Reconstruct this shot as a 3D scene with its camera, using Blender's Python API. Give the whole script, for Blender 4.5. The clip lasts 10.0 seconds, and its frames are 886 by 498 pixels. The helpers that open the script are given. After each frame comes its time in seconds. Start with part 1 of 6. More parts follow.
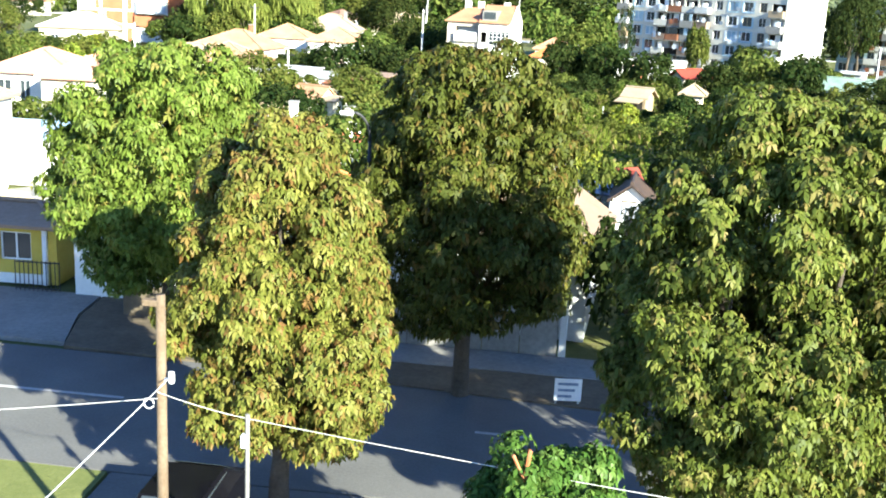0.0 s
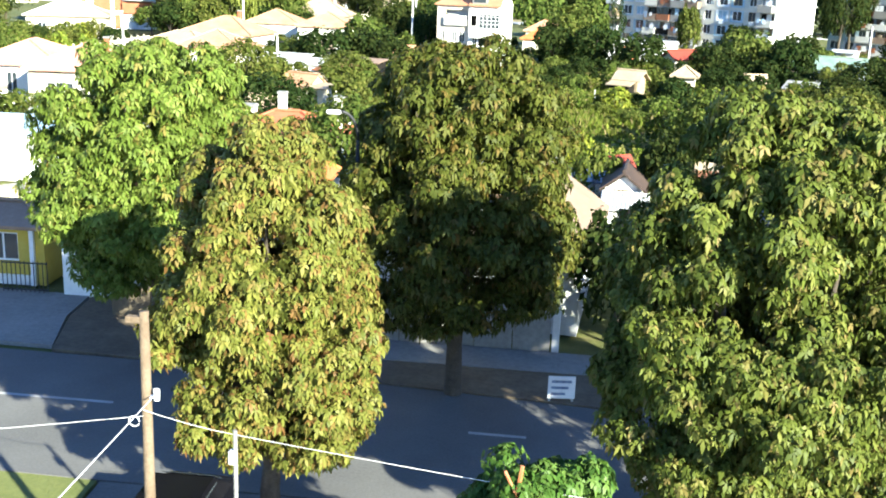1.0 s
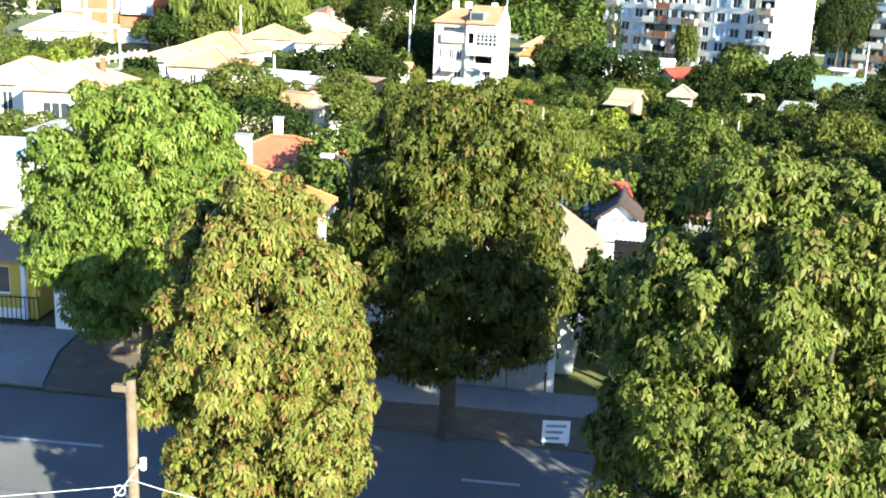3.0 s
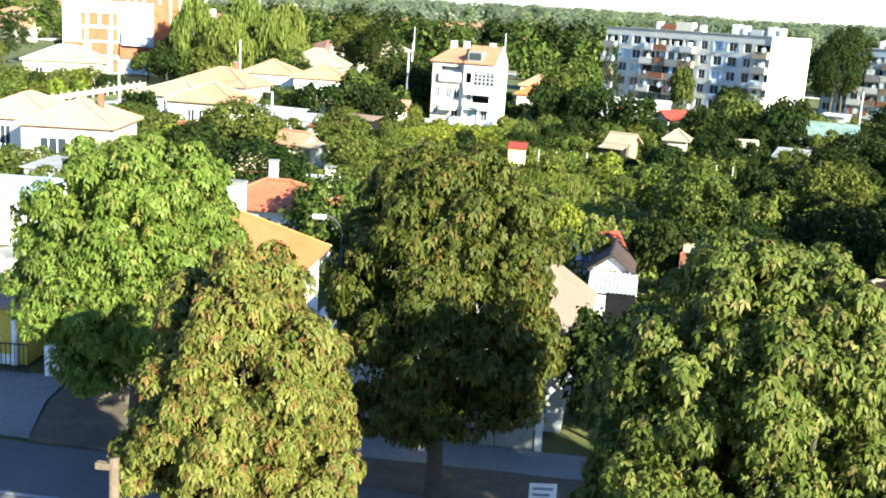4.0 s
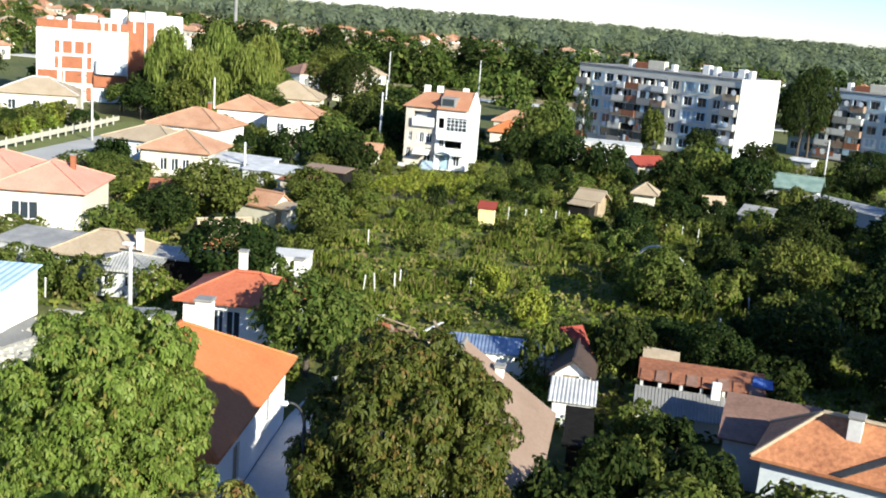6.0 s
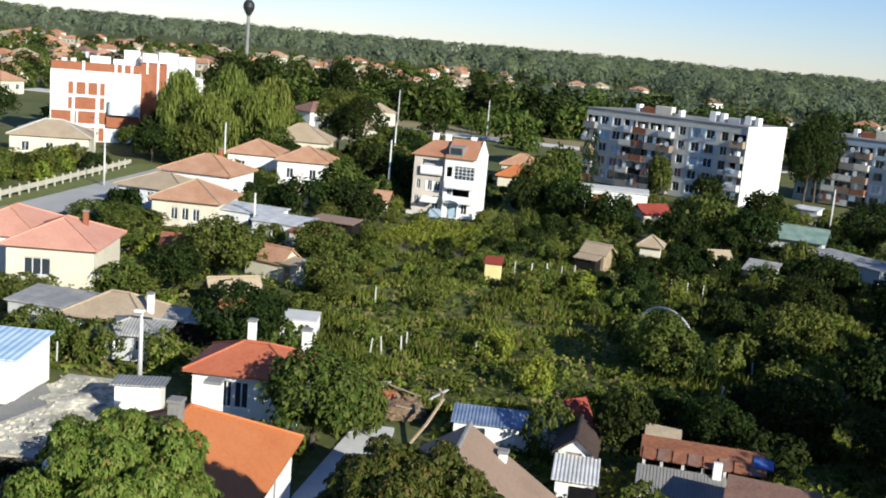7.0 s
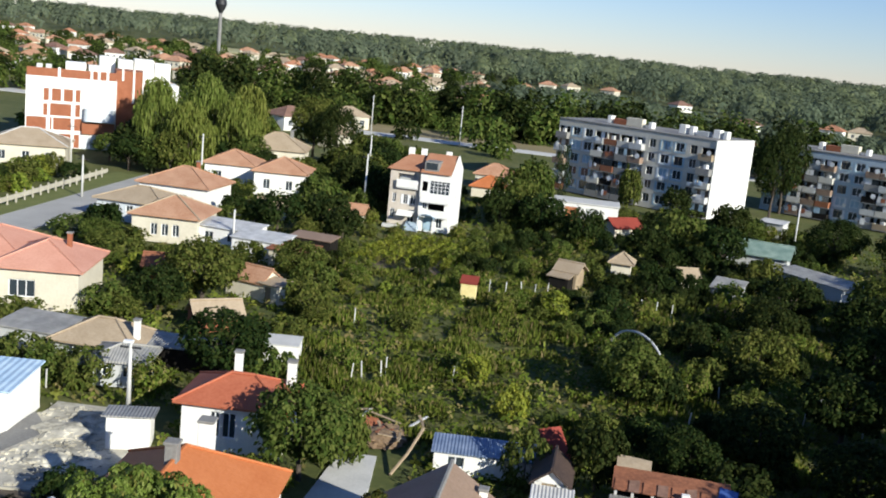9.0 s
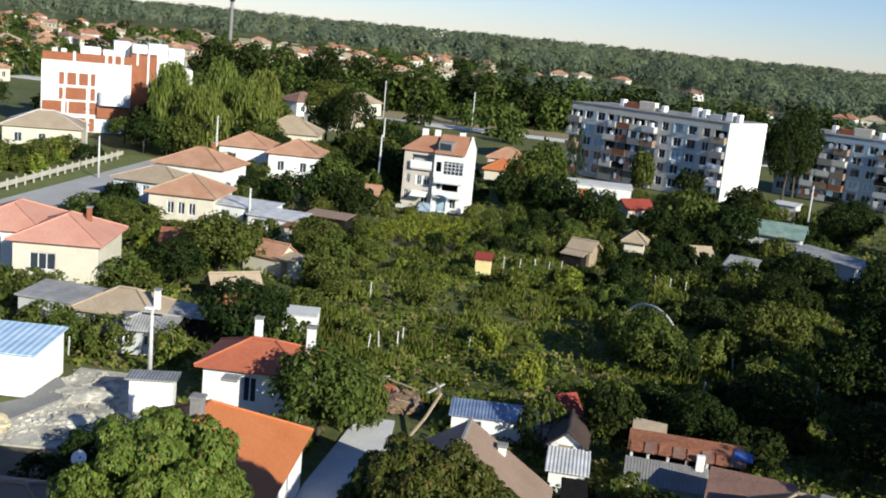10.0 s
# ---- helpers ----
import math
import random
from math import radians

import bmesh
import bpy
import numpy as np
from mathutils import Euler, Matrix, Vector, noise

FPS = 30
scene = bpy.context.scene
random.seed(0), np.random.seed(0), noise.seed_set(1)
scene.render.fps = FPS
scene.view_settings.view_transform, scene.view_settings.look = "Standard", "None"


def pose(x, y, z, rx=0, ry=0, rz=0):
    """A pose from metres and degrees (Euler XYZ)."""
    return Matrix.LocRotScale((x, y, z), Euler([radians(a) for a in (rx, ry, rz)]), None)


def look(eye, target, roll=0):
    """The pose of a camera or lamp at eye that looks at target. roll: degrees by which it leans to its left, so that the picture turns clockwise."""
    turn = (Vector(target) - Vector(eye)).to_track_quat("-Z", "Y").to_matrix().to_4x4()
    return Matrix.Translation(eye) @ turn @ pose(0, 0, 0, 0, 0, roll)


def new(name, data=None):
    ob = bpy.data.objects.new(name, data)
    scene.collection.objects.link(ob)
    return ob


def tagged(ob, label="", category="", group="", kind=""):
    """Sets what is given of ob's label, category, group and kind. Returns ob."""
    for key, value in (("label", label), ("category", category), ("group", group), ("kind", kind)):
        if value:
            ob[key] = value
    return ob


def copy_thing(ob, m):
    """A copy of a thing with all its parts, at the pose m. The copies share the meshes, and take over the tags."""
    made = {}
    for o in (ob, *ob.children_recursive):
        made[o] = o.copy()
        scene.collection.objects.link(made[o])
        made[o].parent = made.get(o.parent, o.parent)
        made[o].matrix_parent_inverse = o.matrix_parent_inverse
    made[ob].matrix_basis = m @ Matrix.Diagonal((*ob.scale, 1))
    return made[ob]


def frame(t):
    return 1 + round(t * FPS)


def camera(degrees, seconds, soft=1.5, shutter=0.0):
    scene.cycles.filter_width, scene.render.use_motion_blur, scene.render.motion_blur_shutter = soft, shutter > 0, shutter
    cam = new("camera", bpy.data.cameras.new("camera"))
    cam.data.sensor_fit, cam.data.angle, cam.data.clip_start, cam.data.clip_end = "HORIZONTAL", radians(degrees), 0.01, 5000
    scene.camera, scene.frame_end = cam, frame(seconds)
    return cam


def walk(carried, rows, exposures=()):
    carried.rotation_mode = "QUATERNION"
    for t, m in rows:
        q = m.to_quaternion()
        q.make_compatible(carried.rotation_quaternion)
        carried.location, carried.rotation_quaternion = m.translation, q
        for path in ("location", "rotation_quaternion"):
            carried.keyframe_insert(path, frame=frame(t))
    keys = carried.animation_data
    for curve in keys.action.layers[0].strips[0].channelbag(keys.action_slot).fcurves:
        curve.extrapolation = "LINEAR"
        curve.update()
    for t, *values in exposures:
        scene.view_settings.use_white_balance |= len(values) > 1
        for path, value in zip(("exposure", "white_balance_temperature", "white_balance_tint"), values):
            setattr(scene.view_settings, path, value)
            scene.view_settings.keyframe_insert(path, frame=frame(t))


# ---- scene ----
import collections
cam = camera(46.0, 10.0, soft=1.9)
PATH = [
    (0, (0.548, -0.077, 10.487), (0.323, 1.851, 10.004), 2.9),
    (0.5, (0.554, 0.168, 10.676), (0.355, 2.093, 10.172), 2.5),
    (1, (0.569, 0.317, 10.843), (0.358, 2.238, 10.326), 2.2),
    (1.5, (0.628, 0.457, 11.014), (0.423, 2.381, 10.508), 2.3),
    (2, (0.651, 0.535, 11.188), (0.514, 2.465, 10.682), 11.5),
    (2.2, (0.618, 0.579, 11.229), (0.427, 2.505, 10.726), 4.6),
    (3.3, (0.562, 0.789, 11.751), (0.35, 2.714, 11.254), 2.3),
    (3.5, (0.578, 0.818, 11.822), (0.359, 2.747, 11.34), 2.2),
    (4, (0.64, 0.815, 12.379), (0.438, 2.755, 11.939), 3.6),
    (4.5, (0.685, 0.869, 13.568), (0.503, 2.8, 13.079), 3.5),
    (5, (0.73, 0.916, 14.694), (0.573, 2.849, 14.206), 4.4),
    (5.5, (0.759, 0.931, 15.98), (0.613, 2.875, 15.532), 4.7),
    (6, (0.692, 0.891, 17.042), (0.538, 2.839, 16.613), 4.7),
    (6.2, (0.722, 0.917, 17.675), (0.56, 2.866, 17.254), 4.5),
    (7.3, (0.421, 0.35, 20.223), (0.245, 2.307, 19.849), 5.6),
    (7.5, (0.296, 0.25, 20.804), (0.134, 2.207, 20.428), 6.3),
    (8, (0.273, -0.231, 21.877), (0.132, 1.724, 21.479), 7.0),
    (8.5, (0.115, -0.661, 22.147), (-0.01, 1.298, 21.766), 6.7),
    (9, (-0.064, -1.206, 21.993), (-0.18, 0.753, 21.609), 5.8),
    (9.5, (-0.31, -1.638, 21.499), (-0.447, 0.313, 21.081), 2.9),
    (10, (-0.251, -2.119, 20.793), (-0.385, -0.164, 20.391), 5.7),
]
walk(cam, [(t, look(eye, target, roll)) for t, eye, target, roll in PATH],
     exposures=((0.0, 2.3, 6500, -2), (3.5, 2.2, 6500, -2), (4.0, 2.05, 6500, -2), (4.5, 1.76, 6500, -1), (5.5, 1.45, 6400, 2), (7.3, 0.6, 6250, 6), (10.0, 0.55, 6250, 6)))

# ---- light ----
SUN_AZ = math.atan2(0.70, -0.71)      # from +y, clockwise seen from above
SUN_EL = radians(23)
world = bpy.data.worlds.new("sky_world")
scene.world = world
world.use_nodes = True
wn = world.node_tree.nodes
wl = world.node_tree.links
sky = wn.new("ShaderNodeTexSky")
sky.sky_type = "NISHITA"
sky.sun_disc = False
sky.sun_elevation = SUN_EL
sky.sun_rotation = SUN_AZ
sky.air_density = 1.0
sky.dust_density = 0.0
sky.ozone_density = 4.0
haze = wn.new("ShaderNodeMix")
haze.data_type, haze.blend_type = "RGBA", "MULTIPLY"
haze.inputs[0].default_value = 1.0
haze.inputs[7].default_value = (0.96, 0.95, 1.18, 1.0)
wl.new(sky.outputs[0], haze.inputs[6])
wl.new(haze.outputs[2], wn["Background"].inputs[0])
wn["Background"].inputs[1].default_value = 0.075
sun_data = bpy.data.lights.new("sun", "SUN")
sun_data.energy = 5.0
sun_data.angle = radians(0.6)
sun_data.color = (1.0, 0.93, 0.80)
sun_ob = new("sun", sun_data)
sun_dir = Vector((math.sin(SUN_AZ) * math.cos(SUN_EL), math.cos(SUN_AZ) * math.cos(SUN_EL), math.sin(SUN_EL)))
sun_ob.matrix_world = look(sun_dir * 60, (0, 0, 0))

# ---- materials ----
def mat_base(name, rough=0.8, metal=0.0, spec=0.3):
    m = bpy.data.materials.new(name)
    m.use_nodes = True
    nt = m.node_tree
    b = nt.nodes["Principled BSDF"]
    b.inputs["Roughness"].default_value = rough
    b.inputs["Metallic"].default_value = metal
    b.inputs["Specular IOR Level"].default_value = spec
    return m, nt, b


def ramp_node(nt, stops):
    r = nt.nodes.new("ShaderNodeValToRGB")
    el = r.color_ramp.elements
    while len(el) < len(stops):
        el.new(0.5)
    for e, (p, c) in zip(el, stops):
        e.position = p
        e.color = (*c, 1)
    return r


def noise_node(nt, scale, detail=5.0, rough=0.6, coord="Object"):
    tc = nt.nodes.new("ShaderNodeTexCoord")
    n = nt.nodes.new("ShaderNodeTexNoise")
    n.inputs["Scale"].default_value = scale
    n.inputs["Detail"].default_value = detail
    n.inputs["Roughness"].default_value = rough
    nt.links.new(tc.outputs[coord], n.inputs["Vector"])
    return n


def surface(name, dark, light, big=0.6, fine=9.0, rough=0.85, bump=0.15, metal=0.0, spec=0.3, mixf=0.45):
    """A worn surface: large stains and fine grain between two colours, with fine relief."""
    m, nt, b = mat_base(name, rough, metal, spec)
    n1, n2 = noise_node(nt, big), noise_node(nt, fine, 8)
    mx = nt.nodes.new("ShaderNodeMix")
    mx.inputs[0].default_value = mixf
    nt.links.new(n1.outputs[0], mx.inputs[2])
    nt.links.new(n2.outputs[0], mx.inputs[3])
    r = ramp_node(nt, [(0.32, dark), (0.68, light)])
    nt.links.new(mx.outputs[0], r.inputs[0])
    nt.links.new(r.outputs[0], b.inputs["Base Color"])
    bp = nt.nodes.new("ShaderNodeBump")
    bp.inputs["Strength"].default_value = bump
    bp.inputs["Distance"].default_value = 0.05
    nt.links.new(n2.outputs[0], bp.inputs["Height"])
    nt.links.new(bp.outputs[0], b.inputs["Normal"])
    return m


def roof_tiles(name, dark, light, rough=0.75, course=0.33):
    """Clay roof: weathered colour between two tones, and rows of tiles as relief along the height."""
    m, nt, b = mat_base(name, rough)
    n1, n2 = noise_node(nt, 0.5), noise_node(nt, 6.0, 8)
    mx = nt.nodes.new("ShaderNodeMix")
    mx.inputs[0].default_value = 0.5
    nt.links.new(n1.outputs[0], mx.inputs[2])
    nt.links.new(n2.outputs[0], mx.inputs[3])
    r = ramp_node(nt, [(0.33, dark), (0.66, light)])
    nt.links.new(mx.outputs[0], r.inputs[0])
    nt.links.new(r.outputs[0], b.inputs["Base Color"])
    tc = nt.nodes.new("ShaderNodeTexCoord")
    w = nt.nodes.new("ShaderNodeTexWave")
    w.wave_type, w.bands_direction, w.wave_profile = "BANDS", "Z", "SAW"
    w.inputs["Scale"].default_value = 0.314 / (course * 0.45)
    w.inputs["Distortion"].default_value = 0.3
    nt.links.new(tc.outputs["Object"], w.inputs["Vector"])
    bp = nt.nodes.new("ShaderNodeBump")
    bp.inputs["Strength"].default_value = 0.35
    bp.inputs["Distance"].default_value = 0.05
    nt.links.new(w.outputs[0], bp.inputs["Height"])
    nt.links.new(bp.outputs[0], b.inputs["Normal"])
    return m


def corrugated(name, dark, light, axis="X", pitch=0.18, rough=0.55, metal=0.0):
    m, nt, b = mat_base(name, rough, metal)
    n1 = noise_node(nt, 0.9, 8)
    r = ramp_node(nt, [(0.35, dark), (0.65, light)])
    nt.links.new(n1.outputs[0], r.inputs[0])
    nt.links.new(r.outputs[0], b.inputs["Base Color"])
    tc = nt.nodes.new("ShaderNodeTexCoord")
    w = nt.nodes.new("ShaderNodeTexWave")
    w.wave_type, w.bands_direction = "BANDS", axis
    w.inputs["Scale"].default_value = 0.314 / pitch
    nt.links.new(tc.outputs["Object"], w.inputs["Vector"])
    bp = nt.nodes.new("ShaderNodeBump")
    bp.inputs["Strength"].default_value = 0.6
    bp.inputs["Distance"].default_value = 0.05
    nt.links.new(w.outputs[0], bp.inputs["Height"])
    nt.links.new(bp.outputs[0], b.inputs["Normal"])
    return m


def leaves(name, stops, rough=0.5, through_light=0.18, patch=0.7, low=0.55, span=0.9):
    """Foliage: each leaf has its own tone; some light passes through the blades."""
    m, nt, b = mat_base(name, rough, 0.0, 0.12 if rough < 0.6 else 0.06)
    geo = nt.nodes.new("ShaderNodeNewGeometry")
    oi = nt.nodes.new("ShaderNodeObjectInfo")
    r = ramp_node(nt, stops)
    nt.links.new(geo.outputs["Random Per Island"], r.inputs[0])
    n = noise_node(nt, patch, 3)
    hsv = nt.nodes.new("ShaderNodeHueSaturation")
    ma = nt.nodes.new("ShaderNodeMath")
    ma.operation = "MULTIPLY_ADD"
    ma.inputs[1].default_value = span
    ma.inputs[2].default_value = low
    nt.links.new(n.outputs[0], ma.inputs[0])
    nt.links.new(ma.outputs[0], hsv.inputs["Value"])
    mb = nt.nodes.new("ShaderNodeMath")
    mb.operation = "MULTIPLY_ADD"
    mb.inputs[1].default_value = 0.035
    mb.inputs[2].default_value = 0.483
    nt.links.new(oi.outputs["Random"], mb.inputs[0])
    nt.links.new(mb.outputs[0], hsv.inputs["Hue"])
    nt.links.new(r.outputs[0], hsv.inputs["Color"])
    nt.links.new(hsv.outputs[0], b.inputs["Base Color"])
    tr = nt.nodes.new("ShaderNodeBsdfTranslucent")
    nt.links.new(hsv.outputs[0], tr.inputs[0])
    ms = nt.nodes.new("ShaderNodeMixShader")
    ms.inputs[0].default_value = through_light
    nt.links.new(b.outputs[0], ms.inputs[1])
    nt.links.new(tr.outputs[0], ms.inputs[2])
    nt.links.new(ms.outputs[0], nt.nodes["Material Output"].inputs[0])
    return m


M = {}
M["asphalt"] = surface("asphalt", (0.09, 0.09, 0.091), (0.15, 0.149, 0.147), 0.35, 14, 0.9, 0.2)
M["old_road"] = surface("old_road", (0.30, 0.295, 0.28), (0.44, 0.43, 0.41), 0.2, 6, 0.9, 0.1)
M["old_asphalt"] = surface("old_asphalt", (0.10, 0.098, 0.095), (0.17, 0.166, 0.16), 0.4, 12, 0.9, 0.25)
M["paint_line"] = surface("paint_line", (0.27, 0.27, 0.27), (0.42, 0.42, 0.42), 1.5, 10, 0.8)
M["concrete"] = surface("concrete", (0.158, 0.152, 0.147), (0.269, 0.264, 0.252), 0.5, 8)
M["light_concrete"] = surface("light_concrete", (0.45, 0.45, 0.441), (0.612, 0.603, 0.585), 0.7, 7)
M["soil"] = surface("soil", (0.07, 0.055, 0.04), (0.16, 0.13, 0.09), 0.8, 7)
M["lawn"] = surface("lawn", (0.09, 0.114, 0.03), (0.168, 0.18, 0.06), 0.8, 14, 0.95, 0.5)
M["rubble"] = surface("rubble", (0.17, 0.16, 0.13), (0.66, 0.62, 0.52), 0.45, 3.5, 0.95, 0.5, mixf=0.3)
M["sand"] = surface("sand", (0.42, 0.36, 0.22), (0.62, 0.54, 0.36), 0.7, 6)
M["white_wall"] = surface("white_wall", (0.66, 0.65, 0.62), (0.82, 0.81, 0.78), 0.5, 6, 0.85, 0.08)
M["cream_wall"] = surface("cream_wall", (0.51, 0.466, 0.37), (0.669, 0.625, 0.51), 0.5, 6, 0.85, 0.08)
M["beige_wall"] = surface("beige_wall", (0.42, 0.37, 0.31), (0.58, 0.52, 0.45), 0.5, 6, 0.9, 0.1)
M["grey_wall"] = surface("grey_wall", (0.34, 0.35, 0.36), (0.52, 0.53, 0.53), 0.4, 5)
M["panel_grey"] = surface("panel_grey", (0.40, 0.39, 0.35), (0.60, 0.58, 0.52), 0.35, 4, 0.9, 0.15)
M["infill_blue"] = surface("infill_blue", (0.24, 0.36, 0.47), (0.40, 0.52, 0.60), 0.5, 5)
M["blue_white"] = surface("blue_white", (0.50, 0.55, 0.60), (0.68, 0.71, 0.74), 0.5, 6)
M["yellow_wall"] = surface("yellow_wall", (0.434, 0.315, 0.049), (0.525, 0.406, 0.084), 0.5, 6)
M["pale_yellow"] = surface("pale_yellow", (0.62, 0.52, 0.22), (0.78, 0.68, 0.36), 0.8, 6)
M["brick"] = surface("brick", (0.23, 0.08, 0.038), (0.34, 0.13, 0.07), 0.7, 7)
M["fence_stone"] = surface("fence_stone", (0.34, 0.32, 0.26), (0.5, 0.47, 0.39), 0.9, 7)
M["worn_orange_roof"] = roof_tiles("worn_orange_roof", (0.323, 0.136, 0.0723), (0.442, 0.23, 0.136))
# panel grey with the blue of open shade put into the colour
M["panel_blue_shade"] = surface("panel_blue_shade", (0.30, 0.38, 0.46), (0.42, 0.49, 0.55), 0.25, 3)
M["orange_roof"] = roof_tiles("orange_roof", (0.4, 0.124, 0.04), (0.496, 0.18, 0.068))
M["red_roof"] = roof_tiles("red_roof", (0.323, 0.085, 0.0425), (0.442, 0.145, 0.0765))
M["bright_red_roof"] = roof_tiles("bright_red_roof", (0.191, 0.0319, 0.0224), (0.268, 0.051, 0.0319))
M["pink_roof"] = roof_tiles("pink_roof", (0.468, 0.216, 0.153), (0.594, 0.315, 0.234))
M["old_roof"] = roof_tiles("old_roof", (0.315, 0.15, 0.0825), (0.495, 0.3, 0.195))
M["mottled_roof"] = roof_tiles("mottled_roof", (0.20, 0.07, 0.035), (0.60, 0.26, 0.12))
# far foliage paled: aerial haze is put into the leaf colour
M["leaf_forest_haze_pale"] = leaves("leaf_forest_haze_pale", [(0.0, (0.12, 0.148, 0.075)), (0.5, (0.15, 0.178, 0.092)), (1.0, (0.185, 0.21, 0.115))], 0.9, 0.3, 0.02, 0.4, 1.1)
M["rust_roof"] = roof_tiles("rust_roof", (0.136, 0.056, 0.032), (0.336, 0.136, 0.072))
M["old_rust_roof"] = roof_tiles("old_rust_roof", (0.13, 0.075, 0.055), (0.27, 0.16, 0.12))
M["tan_roof"] = roof_tiles("tan_roof", (0.286, 0.218, 0.143), (0.422, 0.34, 0.245))
M["brown_roof"] = roof_tiles("brown_roof", (0.212, 0.145, 0.102), (0.289, 0.204, 0.153))
M["grey_sheet"] = corrugated("grey_sheet", (0.22, 0.22, 0.21), (0.38, 0.37, 0.35))
M["pale_sheet"] = corrugated("pale_sheet", (0.42, 0.42, 0.42), (0.62, 0.62, 0.62))
M["blue_sheet"] = corrugated("blue_sheet", (0.12, 0.17, 0.28), (0.28, 0.34, 0.46), rough=0.4, metal=0.3)
M["light_blue_sheet"] = corrugated("light_blue_sheet", (0.36, 0.50, 0.66), (0.52, 0.66, 0.80), pitch=0.4)
M["green_sheet"] = corrugated("green_sheet", (0.14, 0.22, 0.19), (0.26, 0.34, 0.29))
M["bark"] = surface("bark", (0.045, 0.035, 0.028), (0.11, 0.09, 0.07), 3, 16, 0.95, 0.6)
M["wood_pole"] = surface("wood_pole", (0.105, 0.0735, 0.0473), (0.189, 0.142, 0.0998), 2.5, 20, 0.9, 0.3)
M["plank"] = surface("plank", (0.22, 0.16, 0.10), (0.40, 0.32, 0.22), 1.5, 14)
M["dark_metal"] = surface("dark_metal", (0.02, 0.022, 0.025), (0.05, 0.05, 0.055), 2, 12, 0.5, 0.05, 0.3)
M["white_plastic"] = surface("white_plastic", (0.66, 0.67, 0.69), (0.82, 0.82, 0.83), 2, 12, 0.5, 0.03)
M["cable"] = surface("cable", (0.45, 0.45, 0.46), (0.65, 0.65, 0.66), 2, 12, 0.5, 0.0)
M["car_paint"] = surface("car_paint", (0.004, 0.004, 0.006), (0.007, 0.007, 0.01), 1, 5, 0.2, 0.0, 0.0, 0.06)
M["rubber"] = surface("rubber", (0.012, 0.012, 0.012), (0.03, 0.03, 0.03), 2, 9)
M["orange_twig"] = surface("orange_twig", (0.36, 0.108, 0.036), (0.45, 0.204, 0.108), 3, 9)
# near-black, for dark walls and for shade in recesses put into colour
M["dark_wall_shade"] = surface("dark_wall_shade", (0.009, 0.0084, 0.0078), (0.024, 0.0216, 0.0192), 2, 9, spec=0.03)
gm, gnt, gb = mat_base("window_glass", 0.12, 0.0, 0.6)
gb.inputs["Base Color"].default_value = (0.035, 0.045, 0.055, 1)
M["glass"] = gm
M["leaf_front"] = leaves("leaf_front", [(0.0, (0.0829, 0.0945, 0.0171)), (0.4, (0.139, 0.141, 0.0293)), (0.7, (0.177, 0.167, 0.0415)), (0.87, (0.166, 0.111, 0.0342)), (1.0, (0.133, 0.061, 0.0244))])
M["leaf_left"] = leaves("leaf_left", [(0.0, (0.0636, 0.108, 0.0185)), (0.5, (0.105, 0.169, 0.0279)), (0.9, (0.148, 0.202, 0.0464)), (1.0, (0.191, 0.175, 0.0417))])
M["leaf_young"] = leaves("leaf_young", [(0.0, (0.03, 0.075, 0.014)), (0.5, (0.055, 0.12, 0.022)), (1.0, (0.10, 0.17, 0.04))], 0.4)
M["leaf_mid"] = leaves("leaf_mid", [(0.0, (0.0385, 0.0503, 0.00887)), (0.5, (0.0694, 0.0814, 0.0142)), (0.85, (0.104, 0.108, 0.0248)), (1.0, (0.129, 0.0853, 0.0248))])
M["leaf_right"] = leaves("leaf_right", [(0.0, (0.0478, 0.0699, 0.0133)), (0.5, (0.0899, 0.119, 0.0214)), (0.85, (0.138, 0.156, 0.038)), (1.0, (0.181, 0.146, 0.0474))])
# dark green, lowered further so the colour holds the gardens' deep shade
M["leaf_dark_shade"] = leaves("leaf_dark_shade", [(0.0, (0.0117, 0.0234, 0.00585)), (0.5, (0.0246, 0.0398, 0.00936)), (1.0, (0.0498, 0.0615, 0.0164))], 0.7, 0.3)
M["leaf_mixed"] = leaves("leaf_mixed", [(0.0, (0.0399, 0.0617, 0.0117)), (0.5, (0.0835, 0.108, 0.0218)), (1.0, (0.145, 0.156, 0.0399))], 0.7, 0.3)
M["leaf_bright"] = leaves("leaf_bright", [(0.0, (0.099, 0.141, 0.0165)), (0.5, (0.165, 0.207, 0.0248)), (1.0, (0.248, 0.264, 0.0413))])
M["leaf_weed"] = leaves("leaf_weed", [(0.0, (0.055, 0.0858, 0.0132)), (0.45, (0.11, 0.149, 0.022)), (0.8, (0.171, 0.187, 0.0385)), (1.0, (0.264, 0.209, 0.099))], 0.7, 0.3, 0.22, -0.1, 2.1)
# far foliage lightened and greyed in its colour to stand in for haze
M["leaf_forest_haze"] = leaves("leaf_forest_haze", [(0.0, (0.0878, 0.115, 0.0743)), (0.5, (0.108, 0.139, 0.0891)), (1.0, (0.142, 0.169, 0.108))], 0.9, 0.3, 0.02, 0.35, 1.2)
M["leaf_willow"] = leaves("leaf_willow", [(0.0, (0.101, 0.135, 0.027)), (0.5, (0.162, 0.203, 0.0405)), (1.0, (0.23, 0.257, 0.0675))], 0.7, 0.3)
M["earth"] = surface("earth", (0.13, 0.085, 0.05), (0.27, 0.19, 0.12), 0.8, 7, 0.95, 0.4)
M["dark_roof"] = roof_tiles("dark_roof", (0.03, 0.022, 0.02), (0.09, 0.06, 0.05))
M["field"] = surface("field", (0.17, 0.14, 0.07), (0.30, 0.25, 0.14), 0.06, 0.9, 0.95, 0.3)
